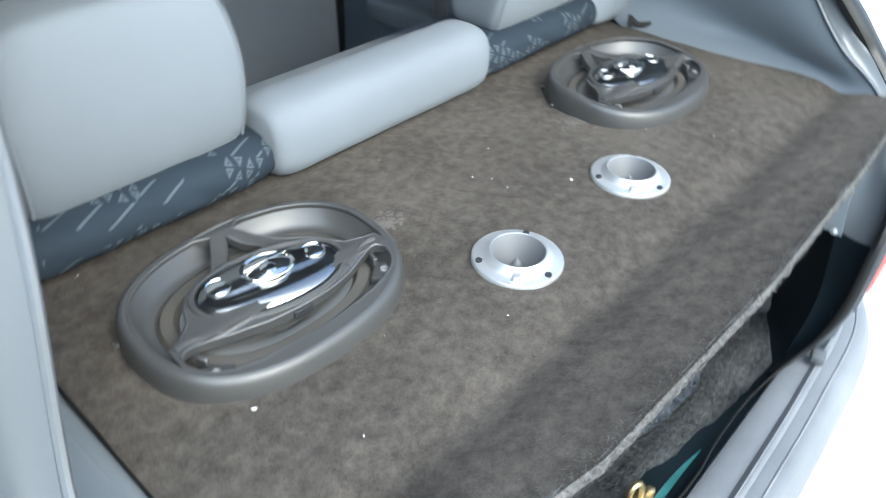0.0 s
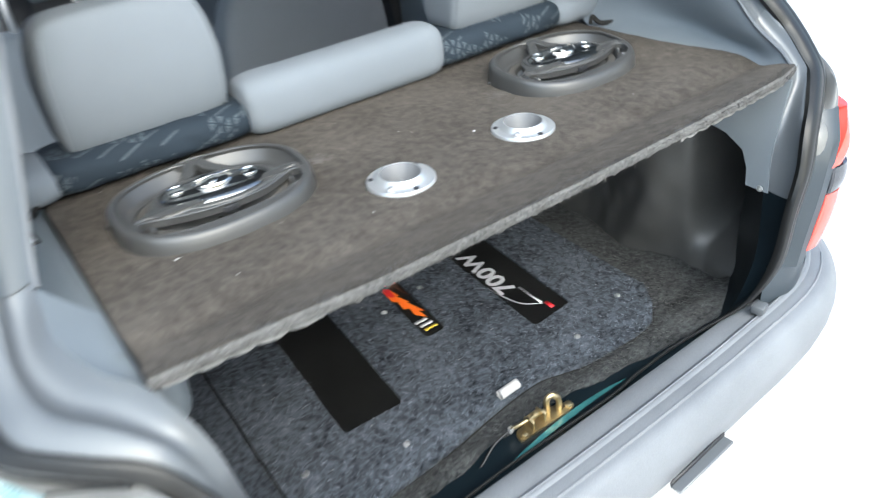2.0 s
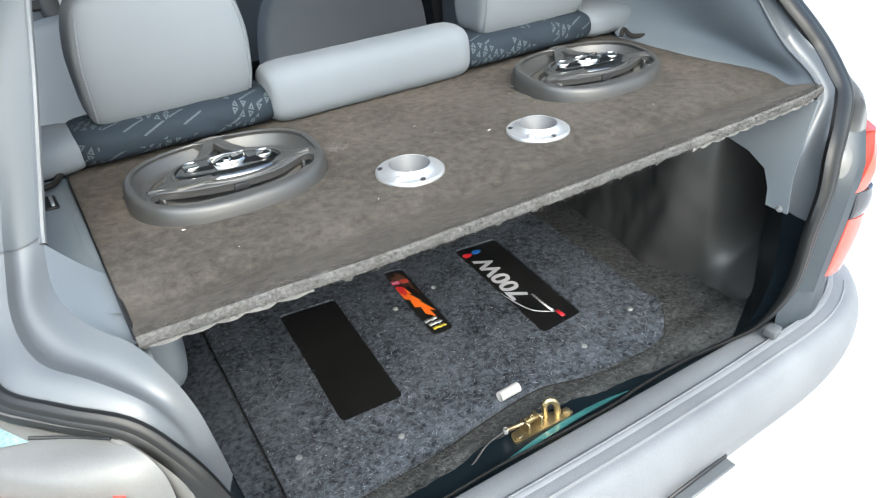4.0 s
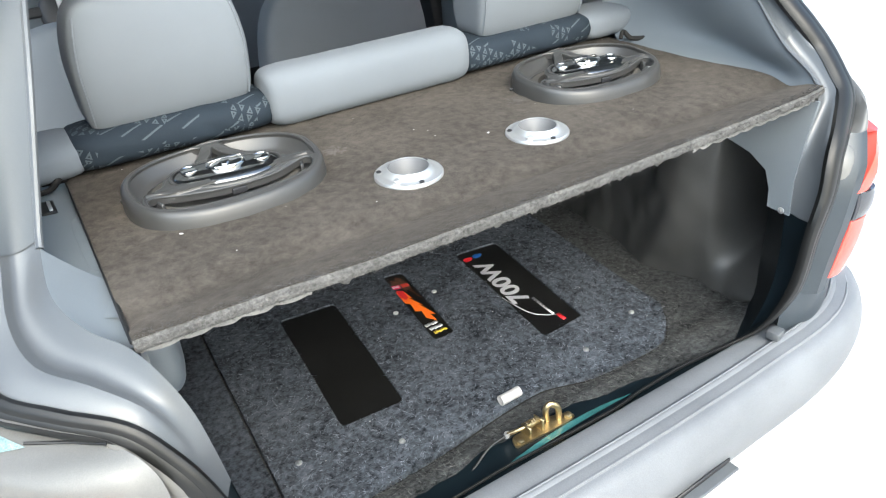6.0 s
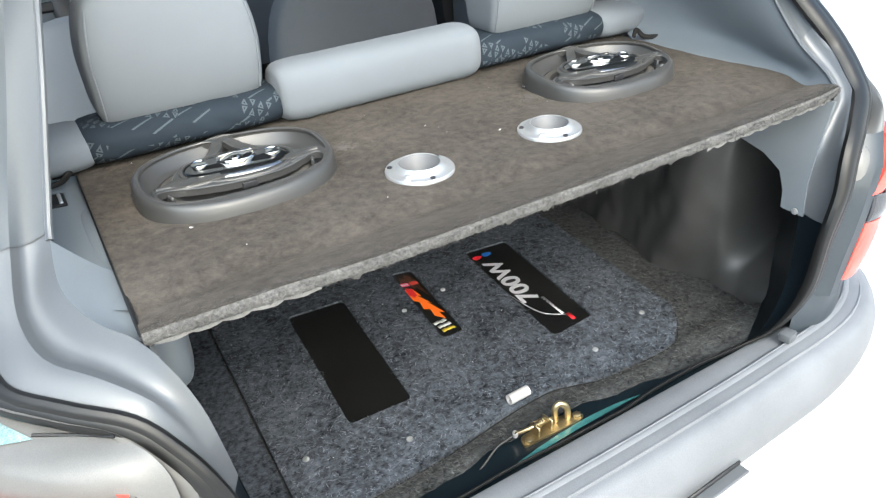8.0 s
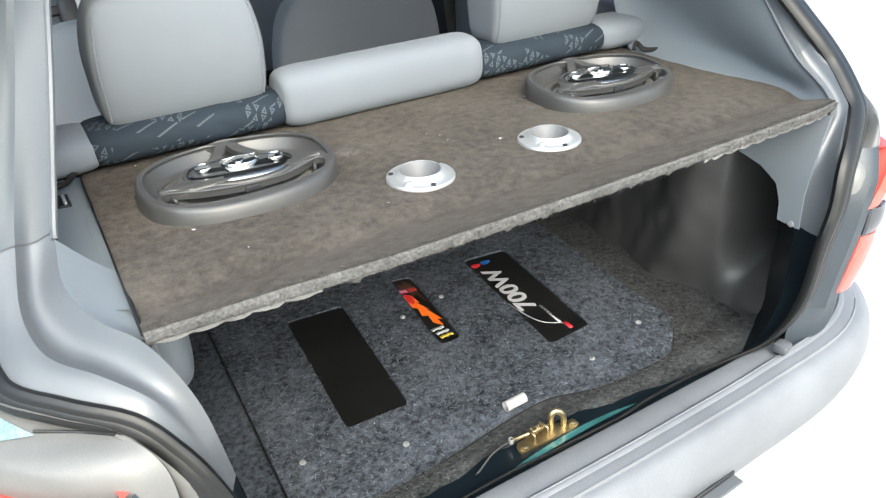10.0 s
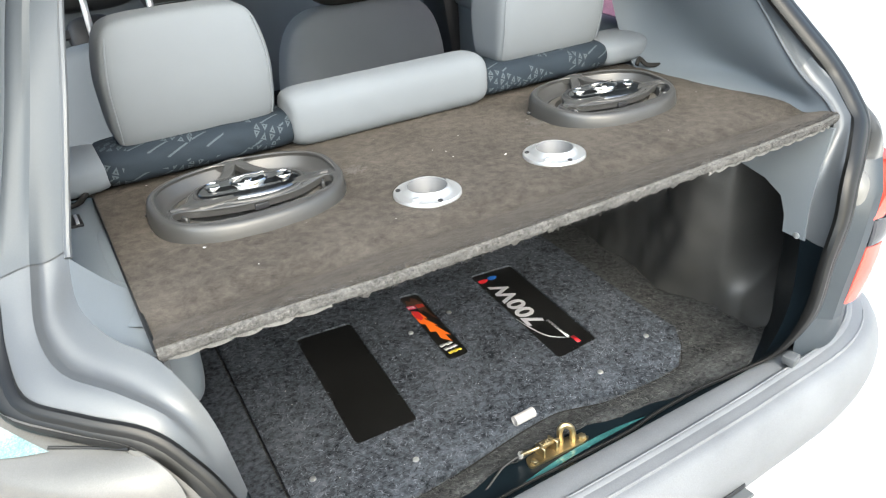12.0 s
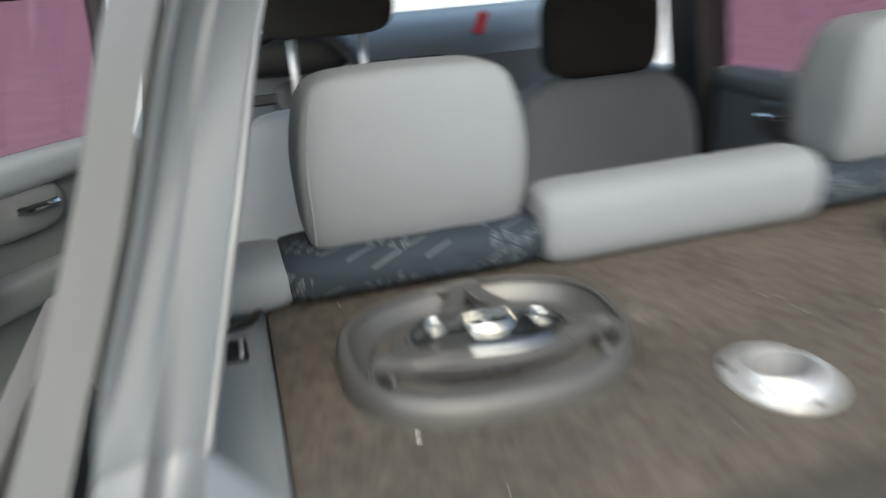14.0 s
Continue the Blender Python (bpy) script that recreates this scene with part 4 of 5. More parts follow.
        part("screw", lathe([(0.0048, 0.0135), (0.0048, 0.0162), (0.004, 0.0170), (0.002, 0.0160), (0.0003, 0.0160)], 14, at=(x, y, 0)), CONE, sp, "small steel screw")
    for x, y in ((0.108, -0.046), (-0.110, -0.043)):
        part("tab_wall", box((0.005, 0.014, 0.014), (x * 0.93, y + 0.002, 0.0155), 0.0015, 1, (0, 0, -20 if x > 0 else 20)), GRILLE, sp)
    # Dark block put in the slot for the shadow beneath the pod.
    part("pod_shade", box((0.022, 0.010, 0.010), (0.004, -0.046, 0.0115), 0.002), DARK, sp, "dark block standing in for the shadow under the pod")
    for d in (68, 128, 160):
        x, y = arc(A, B, d, d, 1)[0]
        part("lug", box((0.008, 0.006, 0.004), (x * 1.01, y * 1.01, 0.003), 0.001, 1, (0, 0, d)), GRILLE, sp)
    return sp


sp = speaker()
copy_thing(sp, pose(0.347, 0.307, 0.95))

# ---- horn tweeters ----
def horn():
    h = thing("horn_tweeter", "round bare aluminium horn tweeter screwed to the shelf", "tweeter", "horn tweeters", (-0.118, 0.166, 0.95))
    part("flange", lathe([(0.0505, -0.001), (0.0505, 0.003), (0.049, 0.0048), (0.039, 0.0055), (0.0365, 0.007), (0.0325, 0.0125), (0.0310, 0.0138), (0.0297, 0.0133)], 56), ALU, h)
    part("throat", lathe([(0.0298, 0.0134), (0.0285, 0.010), (0.025, -0.004), (0.018, -0.022), (0.012, -0.034), (0.0003, -0.036)], 48), HORN_GREY, h, "matt grey horn throat")
    part("phase_plug", lathe([(0.012, -0.034), (0.0095, -0.016), (0.005, -0.004), (0.0003, 0.003)], 24), HORN_GREY, h)
    part("tab", box((0.013, 0.010, 0.007), (-0.031, -0.022, 0.0065), 0.0015, 1, (0, 0, 35)), ALU, h)
    for k in range(3):
        a = radians(145 + 120 * k)
        part("screw", lathe([(0.0038, 0.004), (0.0038, 0.0068), (0.0003, 0.0062)], 12, at=(0.0435 * math.cos(a), 0.0435 * math.sin(a), 0)), DARK, h, "dark screw")
    return h


h = horn()
copy_thing(h, pose(0.118, 0.166, 0.95))

# ---- luggage floor ----
WINDOWS = [[(-0.267, 0.218), (-0.147, 0.212), (-0.116, 0.568), (-0.238, 0.58)], [(-0.011, 0.325), (0.037, 0.325), (0.062, 0.585), (0.018, 0.595)], [(0.168, 0.204), (0.273, 0.211), (0.308, 0.56), (0.199, 0.572)]]
panel = [(-0.411, 0.055), (-0.3, 0.060), (-0.15, 0.072), (-0.05, 0.086), (0.02, 0.093), (0.075, 0.093), (0.135, 0.074), (0.20, 0.053), (0.295, 0.046), (0.345, 0.060), (0.388, 0.095), (0.425, 0.145), (0.43, 0.25), (0.44, 0.4), (0.47, 0.76), (-0.380, 0.76)]
whole("luggage_floor_panel", plate(panel, [rounded(w) for w in WINDOWS], 0.484, 0.499), FELT, "dark blue-grey felt-covered floor panel with three cut-outs", "floor panel", angle=30)
EDGE = ((-0.62, 0.0), (-0.2, 0.012), (-0.165, 0.011), (-0.145, 0.018), (-0.106, 0.026), (-0.05, 0.023), (0.068, 0.025), (0.100, 0.021), (0.112, 0.011), (0.151, 0.006), (0.223, 0.000), (0.240, -0.009), (0.281, -0.013), (0.316, -0.017), (0.45, -0.026), (0.66, -0.028))


def carpet_edge(x):
    """The torn rear edge of the carpet, where it lies over the sill."""
    return float(np.interp(x, [p[0] for p in EDGE], [p[1] for p in EDGE])) + 0.0035 * noise.noise((x * 38, 2, 0)) + 0.002 * noise.noise((x * 120, 5, 0))


def carpet_height(y):
    t = min(1, max(0, (0.075 - y) / 0.045))
    return 0.4835 + 0.0225 * t * t * (3 - 2 * t)


seam = [(x, y - 0.002, max(0.487, carpet_height(y - 0.002) + 0.0005)) for x, y, _ in spline([(x, y, 0) for x, y in panel[:15]], 4)]
whole("floor_seam", tube(seam, 0.0014, 6), DARK_CLOTH, "dark gap line round the felt floor panel", "seam", kind="structure")
under = []
for k in range(26):
    t = (k / 25) ** 2
    row = []
    for x in np.linspace(-0.62, 0.66, 180):
        y = carpet_edge(x) + (0.8 - carpet_edge(x)) * t
        row.append((x, y, carpet_height(y) + 0.0012 * noise.noise((x * 40, y * 40, 3))))
    under.append(row)
whole("luggage_carpet", thick(loft(under), 0.006), OLD_FELT, "worn brown-grey felt carpet under the floor panel", "carpet")


def within(x, y, poly):
    odd = False
    for k in range(len(poly)):
        (ax, ay), (bx, by) = poly[k - 1], poly[k]
        if (ay > y) != (by > y) and x < ax + (y - ay) * (bx - ax) / (by - ay):
            odd = not odd
    return odd


def fibres(rng, count, spread, keep, height, long, aim=None):
    """Loose curved strands lying on a felt: two narrow leaves each."""
    bm = bmesh.new()
    while count:
        x, y = rng.uniform(*spread[0]), rng.uniform(*spread[1])
        if not keep(x, y):
            continue
        count -= 1
        a = rng.uniform(0, math.tau) if aim is None else aim + rng.gauss(0, 0.5)
        n_ = rng.uniform(*long)
        z = height(y)
        p0 = Vector((x, y, z))
        d1, d2 = Vector((math.cos(a), math.sin(a), rng.uniform(0.02, 0.25))) * n_, Vector((math.cos(a + rng.uniform(-1, 1)), math.sin(a + rng.uniform(-1, 1)), rng.uniform(-0.25, 0.05))) * n_
        w = Vector((-math.sin(a), math.cos(a), rng.uniform(-0.3, 0.3))) * rng.uniform(0.00018, 0.00060)
        q0, q1 = bm.verts.new(p0 + d1 - w), bm.verts.new(p0 + d1 + w)
        bm.faces.new((bm.verts.new(p0), q0, q1))
        bm.faces.new((q0, bm.verts.new(p0 + d1 + d2), q1))
    return bm


rng = random.Random(21)
floor_panel = bpy.data.objects["luggage_floor_panel"]


def on_panel(x, y):
    return within(x, y, panel) and not any(within(x, y, w) for w in WINDOWS)


tagged(part("loose_fibre", fibres(rng, 6500, ((-0.41, 0.46), (0.03, 0.70)), on_panel, lambda y: 0.4992, (0.0025, 0.008)), FELT_FIBRE, floor_panel), kind="stuff")
tagged(part("dark_fibre", fibres(rng, 4000, ((-0.41, 0.46), (0.03, 0.70)), on_panel, lambda y: 0.4994, (0.0025, 0.008)), DARK_FIBRE, floor_panel), kind="stuff")
strip = [(-0.53, 0.02), (-0.417, 0.03), (-0.386, 0.76), (-0.53, 0.76)]
whole("side_floor_panel", plate(strip, [], 0.484, 0.497), FELT, "narrow dark felt-covered side floor panel", "floor panel")

carpet = bpy.data.objects["luggage_carpet"]
tagged(part("loose_fibre", fibres(rng, 7000, ((-0.45, 0.62), (0.0, 0.70)), lambda x, y: not within(x, y, panel) and x > -0.4 and y > carpet_edge(x), lambda y: carpet_height(y) + 0.0006, (0.003, 0.008), 2.2), OLD_FIBRE, carpet), kind="stuff")


def rect(cx, cy, w, h, z, mat, name, parent, turn=0.0, label=""):
    return part(name, box((w, h, 0.0006), (cx, cy, z), 0, 1, (0, 0, turn)), mat, parent, label)


def panel_thing(name, k, label, category):
    w = WINDOWS[k]
    c = sum((Vector(p) for p in w), Vector((0, 0))) / 4
    t = thing(name, label, category)
    part("top_plate", plate([tuple(c + (Vector(p) - c) * 1.06) for p in w], [], 0.4838, 0.4945), ACRYLIC, t)
    return t, w


def spot(w, u, v):
    """A place on the quadrilateral w: u across, v from its near end to its far end."""
    a, b = Vector(w[0]).lerp(Vector(w[1]), u), Vector(w[3]).lerp(Vector(w[2]), u)
    return a.lerp(b, v)


amp, w = panel_thing("amplifier", 0, "plain black amplifier under the floor panel", "amplifier")
cap, w = panel_thing("capacitor", 1, "black power capacitor with an orange flash print", "capacitor")
Z = 0.4950
zig = [(0.04, 0.74), (0.40, 0.73), (0.54, 0.60), (0.38, 0.62), (0.72, 0.47), (0.57, 0.50), (0.92, 0.30), (0.70, 0.33), (0.76, 0.22), (0.42, 0.30), (0.46, 0.40), (0.20, 0.42), (0.26, 0.53), (0.06, 0.56)]
part("rock_print", plate([tuple(spot(w, u, v)) for u, v in ((0.10, 0.84), (0.22, 0.93), (0.40, 0.90), (0.52, 0.96), (0.74, 0.93), (0.90, 0.84), (0.84, 0.70), (0.96, 0.56), (0.80, 0.62), (0.66, 0.74), (0.50, 0.70), (0.46, 0.80), (0.28, 0.78))], [], Z - 0.0002, Z + 0.0001), BROWN_PRINT, cap, "dark brown rocky print")
part("flash", plate([tuple(spot(w, u, v)) for u, v in zig], [], Z - 0.0002, Z + 0.0003), ORANGE, cap, "orange lightning flash")
part("flash_tip", plate([tuple(spot(w, u, v)) for u, v in ((0.10, 0.76), (0.40, 0.73), (0.38, 0.62), (0.22, 0.60), (0.06, 0.66))], [], Z + 0.0002, Z + 0.0006), RED, cap, "red tip of the flash")
part("label_band", plate([tuple(spot(w, u, v)) for u, v in ((0.02, 0.79), (0.42, 0.78), (0.42, 0.83), (0.02, 0.84))], [], Z, Z + 0.0006), PINK, cap, "red label band")
for k in range(3):
    p = spot(w, 0.10 + 0.11 * k, 0.811)
    rect(p.x, p.y, 0.003, 0.007, Z + 0.0008, SILVER, "bar", cap, 8)
part("dark_band", plate([tuple(spot(w, u, v)) for u, v in ((0.50, 0.84), (0.86, 0.83), (0.88, 0.78), (0.50, 0.78))], [], Z, Z + 0.0003), RED_LENS, cap, "dark red band")
for k, n_ in ((0, 4), (1, 6), (2, 5)):
    for j in range(n_):
        p = spot(w, 0.18 + 0.06 * k + 0.60 * j / n_, 0.205 - 0.055 * k + 0.006 * (j % 2))
        rect(p.x, p.y, 0.022 / n_ + 0.0012, 0.009, Z, SILVER if k < 2 else YELLOW, "bar", cap, 8)
amp2, w = panel_thing("amplifier", 2, "black amplifier with silver 700W lettering", "amplifier")
txt = bpy.data.curves.new("lettering", "FONT")
txt.body, txt.size, txt.extrude, txt.align_x, txt.align_y = "700W", 0.066, 0.0003, "CENTER", "CENTER"
txt.offset, txt.shear = 0.0018, 0.0
ob = new("lettering", txt)
bpy.context.view_layer.update()
me = bpy.data.meshes.new_from_object(ob.evaluated_get(bpy.context.evaluated_depsgraph_get()))
bpy.data.objects.remove(ob)
lettering = new("lettering", me)
me.materials.clear()
me.materials.append(SILVER)
p = spot(w, 0.33, 0.58)
lettering.matrix_basis = pose(p.x, p.y, Z + 0.0002, 0, 0, 84) @ Matrix.Diagonal((1.08, 0.86, 1, 1))
lettering.parent = amp2
sw = spline([(*spot(w, 0.03, 0.45), Z), (*spot(w, 0.10, 0.33), Z), (*spot(w, 0.26, 0.20), Z), (*spot(w, 0.60, 0.115), Z)], 6)
part("swoosh", tube(sw, [0.0003 + 0.0007 * math.sin(math.pi * k / 18) for k in range(19)], 6), SILVER, amp2)
a, b = spot(w, 0.50, 0.33), spot(w, 0.62, 0.13)
rect((a.x + b.x) / 2, (a.y + b.y) / 2, 0.006, (a - b).length, Z, SILVER, "bar", amp2, -2)
for k in range(7):
    q = a.lerp(b, (k + 0.6) / 7.6)
    rect(q.x, q.y, 0.0035, 0.005, Z + 0.0008, DARK, "bar", amp2, -2)
p = spot(w, 0.66, 0.085)
rect(p.x, p.y, 0.009, 0.024, Z, RED, "bar", amp2, -2)
for u, v, mat, nm in ((0.14, 0.915, RED, "red_mark"), (0.38, 0.925, BLUE, "blue_mark")):
    p = spot(w, u, v)
    part(nm, plate([(p.x + 0.012 * math.cos(k * math.tau / 16) * (1 + 0.3 * math.cos(k * math.tau / 16)), p.y + 0.008 * math.sin(k * math.tau / 16)) for k in range(16)], [], Z - 0.0003, Z + 0.0003), mat, amp2)

# ---- sides of the luggage space ----
for s in (-1, 1):
    rows = []
    for j in range(33):
        z = 0.48 + 0.435 * j / 32
        row = []
        for y in np.linspace(max(0, z - 0.84) * 1.1, 0.78 - 0.25 * (z - 0.48), 110):
            arch = 0.035 * math.exp(-((y - 0.30) / 0.14) ** 2) * (1 - j / 80)
            fold = 0.017 * math.sin(26 * y + 7 * z + 2 * noise.noise((y * 4, z * 4, 2))) * math.exp(-((y - 0.20) / 0.17) ** 2)
            crease = 0.016 * noise.noise((y * 9, z * 6, s)) + 0.006 * noise.noise((y * 26, z * 15, s + 3))
            t = min(1, max(0, (0.165 - y) / 0.05)) * min(1, max(0, (z - 0.50) / 0.12)) if s > 0 else 0
            row.append((s * (0.572 - arch + fold + crease + 0.15 * t * t * (3 - 2 * t)), y, z))
        rows.append(row)
    liner = thing("luggage_side_liner", "black vinyl liner over the wheel arch", "liner", "luggage side liners")
    part("sheet", loft(rows), VINYL, liner)
    # Black tube added for the soft shadow where the liner meets the floor.
    part("floor_shade", tube([Vector(p) + Vector((-0.002 * s, 0, 0.002)) for p in rows[0]], 0.002, 6), RUBBER, liner, "black strip standing in for the shade along the floor")

for s in (-1, 1):
    cover = thing("side_panel", "grey plastic side panel under the parcel shelf", "trim panel", "lower side panels")
    y0 = -0.02 if s > 0 else 0.004
    shape = [(0.07 if s < 0 else y0, 0.93), (0.50, 0.93), (0.42, 0.905), (0.16, 0.845), (0.075, 0.825), (0.035, 0.805), (0.018, 0.775), (0.012, 0.745), (y0 + 0.003, 0.728 if s < 0 else 0.744), (y0, 0.735 if s < 0 else 0.752)] + ([(y0, 0.86), (y0 + 0.02, 0.89), (0.045, 0.91)] if s < 0 else [(y0, 0.77), (y0, 0.80), (y0, 0.83), (y0, 0.86), (y0, 0.89), (y0, 0.91)])
    bm = plate([(y, z) for y, z in shape], [], -0.003, 0.003)
    bmesh.ops.transform(bm, matrix=Matrix(((0, 0, s, s * 0.535), (1, 0, 0, 0), (0, 1, 0, 0), (0, 0, 0, 1))), verts=bm.verts)
    for v in bm.verts:
        if s > 0:
            near = max(0, 1 - max(0, v.co.y + 0.02) / 0.3)
            if v.co.y < 0:
                v.co.y = float(np.interp(v.co.z, (0.62, 0.73, 0.80, 0.86, 0.91, 0.945), (-0.045, -0.030, -0.016, -0.010, -0.004, 0.0))) - 0.006
            v.co.x += near * (float(np.interp(v.co.z, (0.73, 0.80, 0.86, 0.91, 0.945), (0.522, 0.538, 0.558, 0.582, 0.598))) - 0.535)
    bmesh.ops.recalc_face_normals(bm, faces=bm.faces)
    part("sheet", bm, TRIM, cover)
    if s < 0:
        part("arch_cover", soft((0.10, 0.34, 0.20), (-0.528, 0.29, 0.84), 4, 10), TRIM, cover, "rounded grey wheel arch cover")
    bm = lathe([(0.006, 0.0), (0.006, 0.002), (0.0003, 0.0035)], 14)
    bmesh.ops.transform(bm, matrix=pose(s * (0.5315 if s < 0 else 0.517), y0 + (0.018 if s < 0 else -0.001), 0.752, 0, s * -90, 0), verts=bm.verts)
    part("screw", bm, STEEL, cover, "bright screw")

# ---- back seat ----
back_seat = thing("back_seat", "grey cloth back seat with dark patterned strips", "seat")


def bolster(x0, x1, mat, label, top=1.0, y=0.53, depth=0.13, power=2.8, h=0.062, wrinkle=0.3):
    rows = []
    for x, k in ((x0, 0.70), (x0 + 0.003, 0.82), (x0 + 0.010, 0.92), (x0 + 0.022, 0.98), (x0 + 0.04, 1.0), *((x0 + 0.045 + (x1 - x0 - 0.09) * t / 28, 1.0) for t in range(29) if x1 - x0 > 0.2), (x1 - 0.04, 1.0), (x1 - 0.022, 0.98), (x1 - 0.010, 0.92), (x1 - 0.003, 0.82), (x1, 0.70)):
        wob = 1 + 0.012 * noise.noise((x * 14, top * 9, 0))
        rows.append([(x, y + b * k * f, top - h / 2 + c * k * f) for b, c, _ in oval(depth / 2, h / 2, 40, power) for f in (wob + 0.035 * wrinkle * noise.noise((x * 34 + c * 60, b * 16, c * 30)),)])
    part("bolster", loft(rows, close_cols=True, caps=True), mat, back_seat, label)


bolster(-0.62, -0.500, CLOTH, "plain grey cloth end roll", 1.012)
bolster(-0.514, -0.194, PATTERN, "dark patterned cloth roll", 1.014, wrinkle=1.3)
bolster(-0.204, 0.196, CLOTH, "plain grey cloth middle roll", 1.047, 0.503, 0.098, 2.9, 0.100)
bolster(0.186, 0.515, PATTERN, "dark patterned cloth roll", 1.014, wrinkle=1.3)
bolster(0.505, 0.635, CLOTH, "plain grey cloth end roll", 1.012)
part("backrest", soft((1.24, 0.14, 0.38), (0, 0.79, 0.725), 6, 10, lambda a, b, c: (a, b - 0.7 * c, c)), CLOTH, back_seat)
part("cushion", soft((1.24, 0.5, 0.2), (0, 0.98, 0.50), 6, 10), CLOTH, back_seat)
part("rear_panel", thick(loft([[(x, 0.775, 0.47) for x in (-0.6, 0, 0.6)], [(x, 0.66, 0.93) for x in (-0.6, 0, 0.6)]]), 0.01), DARK_CLOTH, back_seat, "black rear panel")


def headrest(x):
    hr = thing("headrest", "light grey cloth headrest on the back seat", "headrest", "back headrests", (x, 0.537, 1.0))

    def warp(px, py, pz):
        w = 1.0 - 0.13 * max(0, pz + 0.1) ** 1.8 - 0.02 * max(0, -pz)
        return px * w, py * (1 - 0.30 * pz * pz) - 0.1 * pz, pz + 0.04 * (1 - px * px) * max(0, pz)
    part("cushion", soft((0.266, 0.125, 0.198), (0, 0, 0.100), 9, 18, warp), CLOTH, hr)
    for s in (-1, 1):
        edge = [warp(s * 0.932, -0.932, z) for z in np.linspace(-0.84, 0.80, 16)]
        part("seam", tube([(a * 0.133, b * 0.0625, 0.100 + c * 0.099) for a, b, c in edge], 0.0016, 6), CLOTH, hr, "stitched cloth seam")
        part("strap", box((0.030, 0.012, 0.007), (s * 0.062, -0.046, 0.002), 0.002, 1), CLOTH, hr, "short cloth strap")
        part("post", tube([(s * 0.05, 0, -0.04), (s * 0.05, 0, 0.03)], 0.006, 8), STEEL, hr)
    return hr


headrest(-0.348)
headrest(0.373)

# ---- front seats ----
def front_seat(x, rest_z, group="front seats"):
    st = thing("front_seat", "grey cloth front seat with a black headrest", "seat", group, (x, 1.32, 0.3))
    part("backrest", soft((0.53, 0.14, 0.63), (0, 0, 0.405), 5, 12, lambda a, b, c: (a * (1 - 0.12 * max(0, c) ** 2), b + 0.05 * c, c)), CLOTH, st)
    part("seat", soft((0.50, 0.5, 0.16), (0, 0.28, 0.10), 5, 8), CLOTH, st)
    part("headrest", soft((0.29, 0.10, 0.20), (0, 0.0, rest_z - 0.3 + 0.10), 5, 10), DARK_CLOTH, st, "black cloth headrest")
    for s in (-1, 1):
        part("post", tube([(s * 0.075, 0, 0.66), (s * 0.075, 0, rest_z - 0.28)], 0.008, 8), STEEL, st, "bright steel post")
    return st


front_seat(-0.312, 1.165)
front_seat(0.330, 1.02)


# ---- doors ----
def rear_door(m, label, k, mat=SHADED_DOOR_TRIM):
    d = thing("rear_door", label, "door", "rear doors")
    d.matrix_basis = m
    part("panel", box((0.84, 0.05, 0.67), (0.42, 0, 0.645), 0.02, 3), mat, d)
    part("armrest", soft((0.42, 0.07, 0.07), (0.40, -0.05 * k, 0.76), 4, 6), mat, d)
    part("sill_roll", soft((0.82, 0.085, 0.07), (0.42, -0.01 * k, 0.970), 3, 8), TRIM, d)
    part("handle_cup", soft((0.20, 0.034, 0.095), (0.33, -0.030 * k, 0.900), 3, 6), SILVER_TRIM, d, "pale grey recessed handle cup")
    part("handle", tube([(0.26, -0.05 * k, 0.905), (0.31, -0.057 * k, 0.908), (0.35, -0.05 * k, 0.910)], 0.008, 8), CHROME, d, "chrome door handle")
    part("pull", tube(spline([(0.45, -0.04 * k, 0.93), (0.48, -0.10 * k, 0.89), (0.49, -0.10 * k, 0.79), (0.48, -0.04 * k, 0.71)], 5), 0.016, 8), SILVER_TRIM, d, "pale grey door pull")
    fr = [(0.03, 0, 0.98), (0.06, -0.06 * k, 1.36), (0.10, -0.065 * k, 1.40), (0.66, -0.065 * k, 1.40), (0.74, -0.06 * k, 1.34), (0.82, 0, 0.98)]
    part("window_frame", tube(fr, 0.022, 8), DARK, d, "black window frame")
    part("pane", loft([[(0.04, 0.0, 0.98), (0.43, 0.0, 0.98), (0.81, 0.0, 0.98)], [(0.08, -0.063 * k, 1.39), (0.4, -0.063 * k, 1.39), (0.68, -0.063 * k, 1.39)]]), TINT, d, "purple-tinted window pane").visible_shadow = False
    return d


# Both doors share one plastic; the open one gets the shade-darkened copy.
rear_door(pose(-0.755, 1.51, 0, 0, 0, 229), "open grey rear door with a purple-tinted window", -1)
rear_door(pose(0.735, 1.44, 0, 0, 0, 270), "closed light grey rear door with a purple-tinted window", 1, TRIM)

# ---- dashboard ----
dash = thing("dashboard", "grey plastic dashboard with dark vents", "dashboard")
prof = [(1.98, 0.62), (1.95, 0.75), (1.96, 0.91), (1.94, 1.01), (1.97, 1.06), (2.09, 1.105), (2.26, 1.135), (2.40, 1.07), (2.42, 0.98)]
part("moulding", loft([[(x, y + 0.05 * (x / 0.66) ** 2, z) for y, z in prof] for x in (-0.68, -0.4, -0.1, 0.1, 0.4, 0.68)]), TRIM, dash)
for x in (-0.58, -0.07, 0.07, 0.56):
    v = part("vent", box((0.12, 0.02, 0.07), (x, 1.945 + 0.05 * (x / 0.66) ** 2, 0.99), 0.006), DARK, dash, "black air vent")
    for k in range(4):
        part("slat", box((0.105, 0.004, 0.004), (x, 1.932 + 0.05 * (x / 0.66) ** 2, 0.966 + 0.016 * k), 0.001, 1), TRIM, v)
part("radio", box((0.19, 0.02, 0.10), (0, 1.945, 0.83), 0.006), DARK, dash)
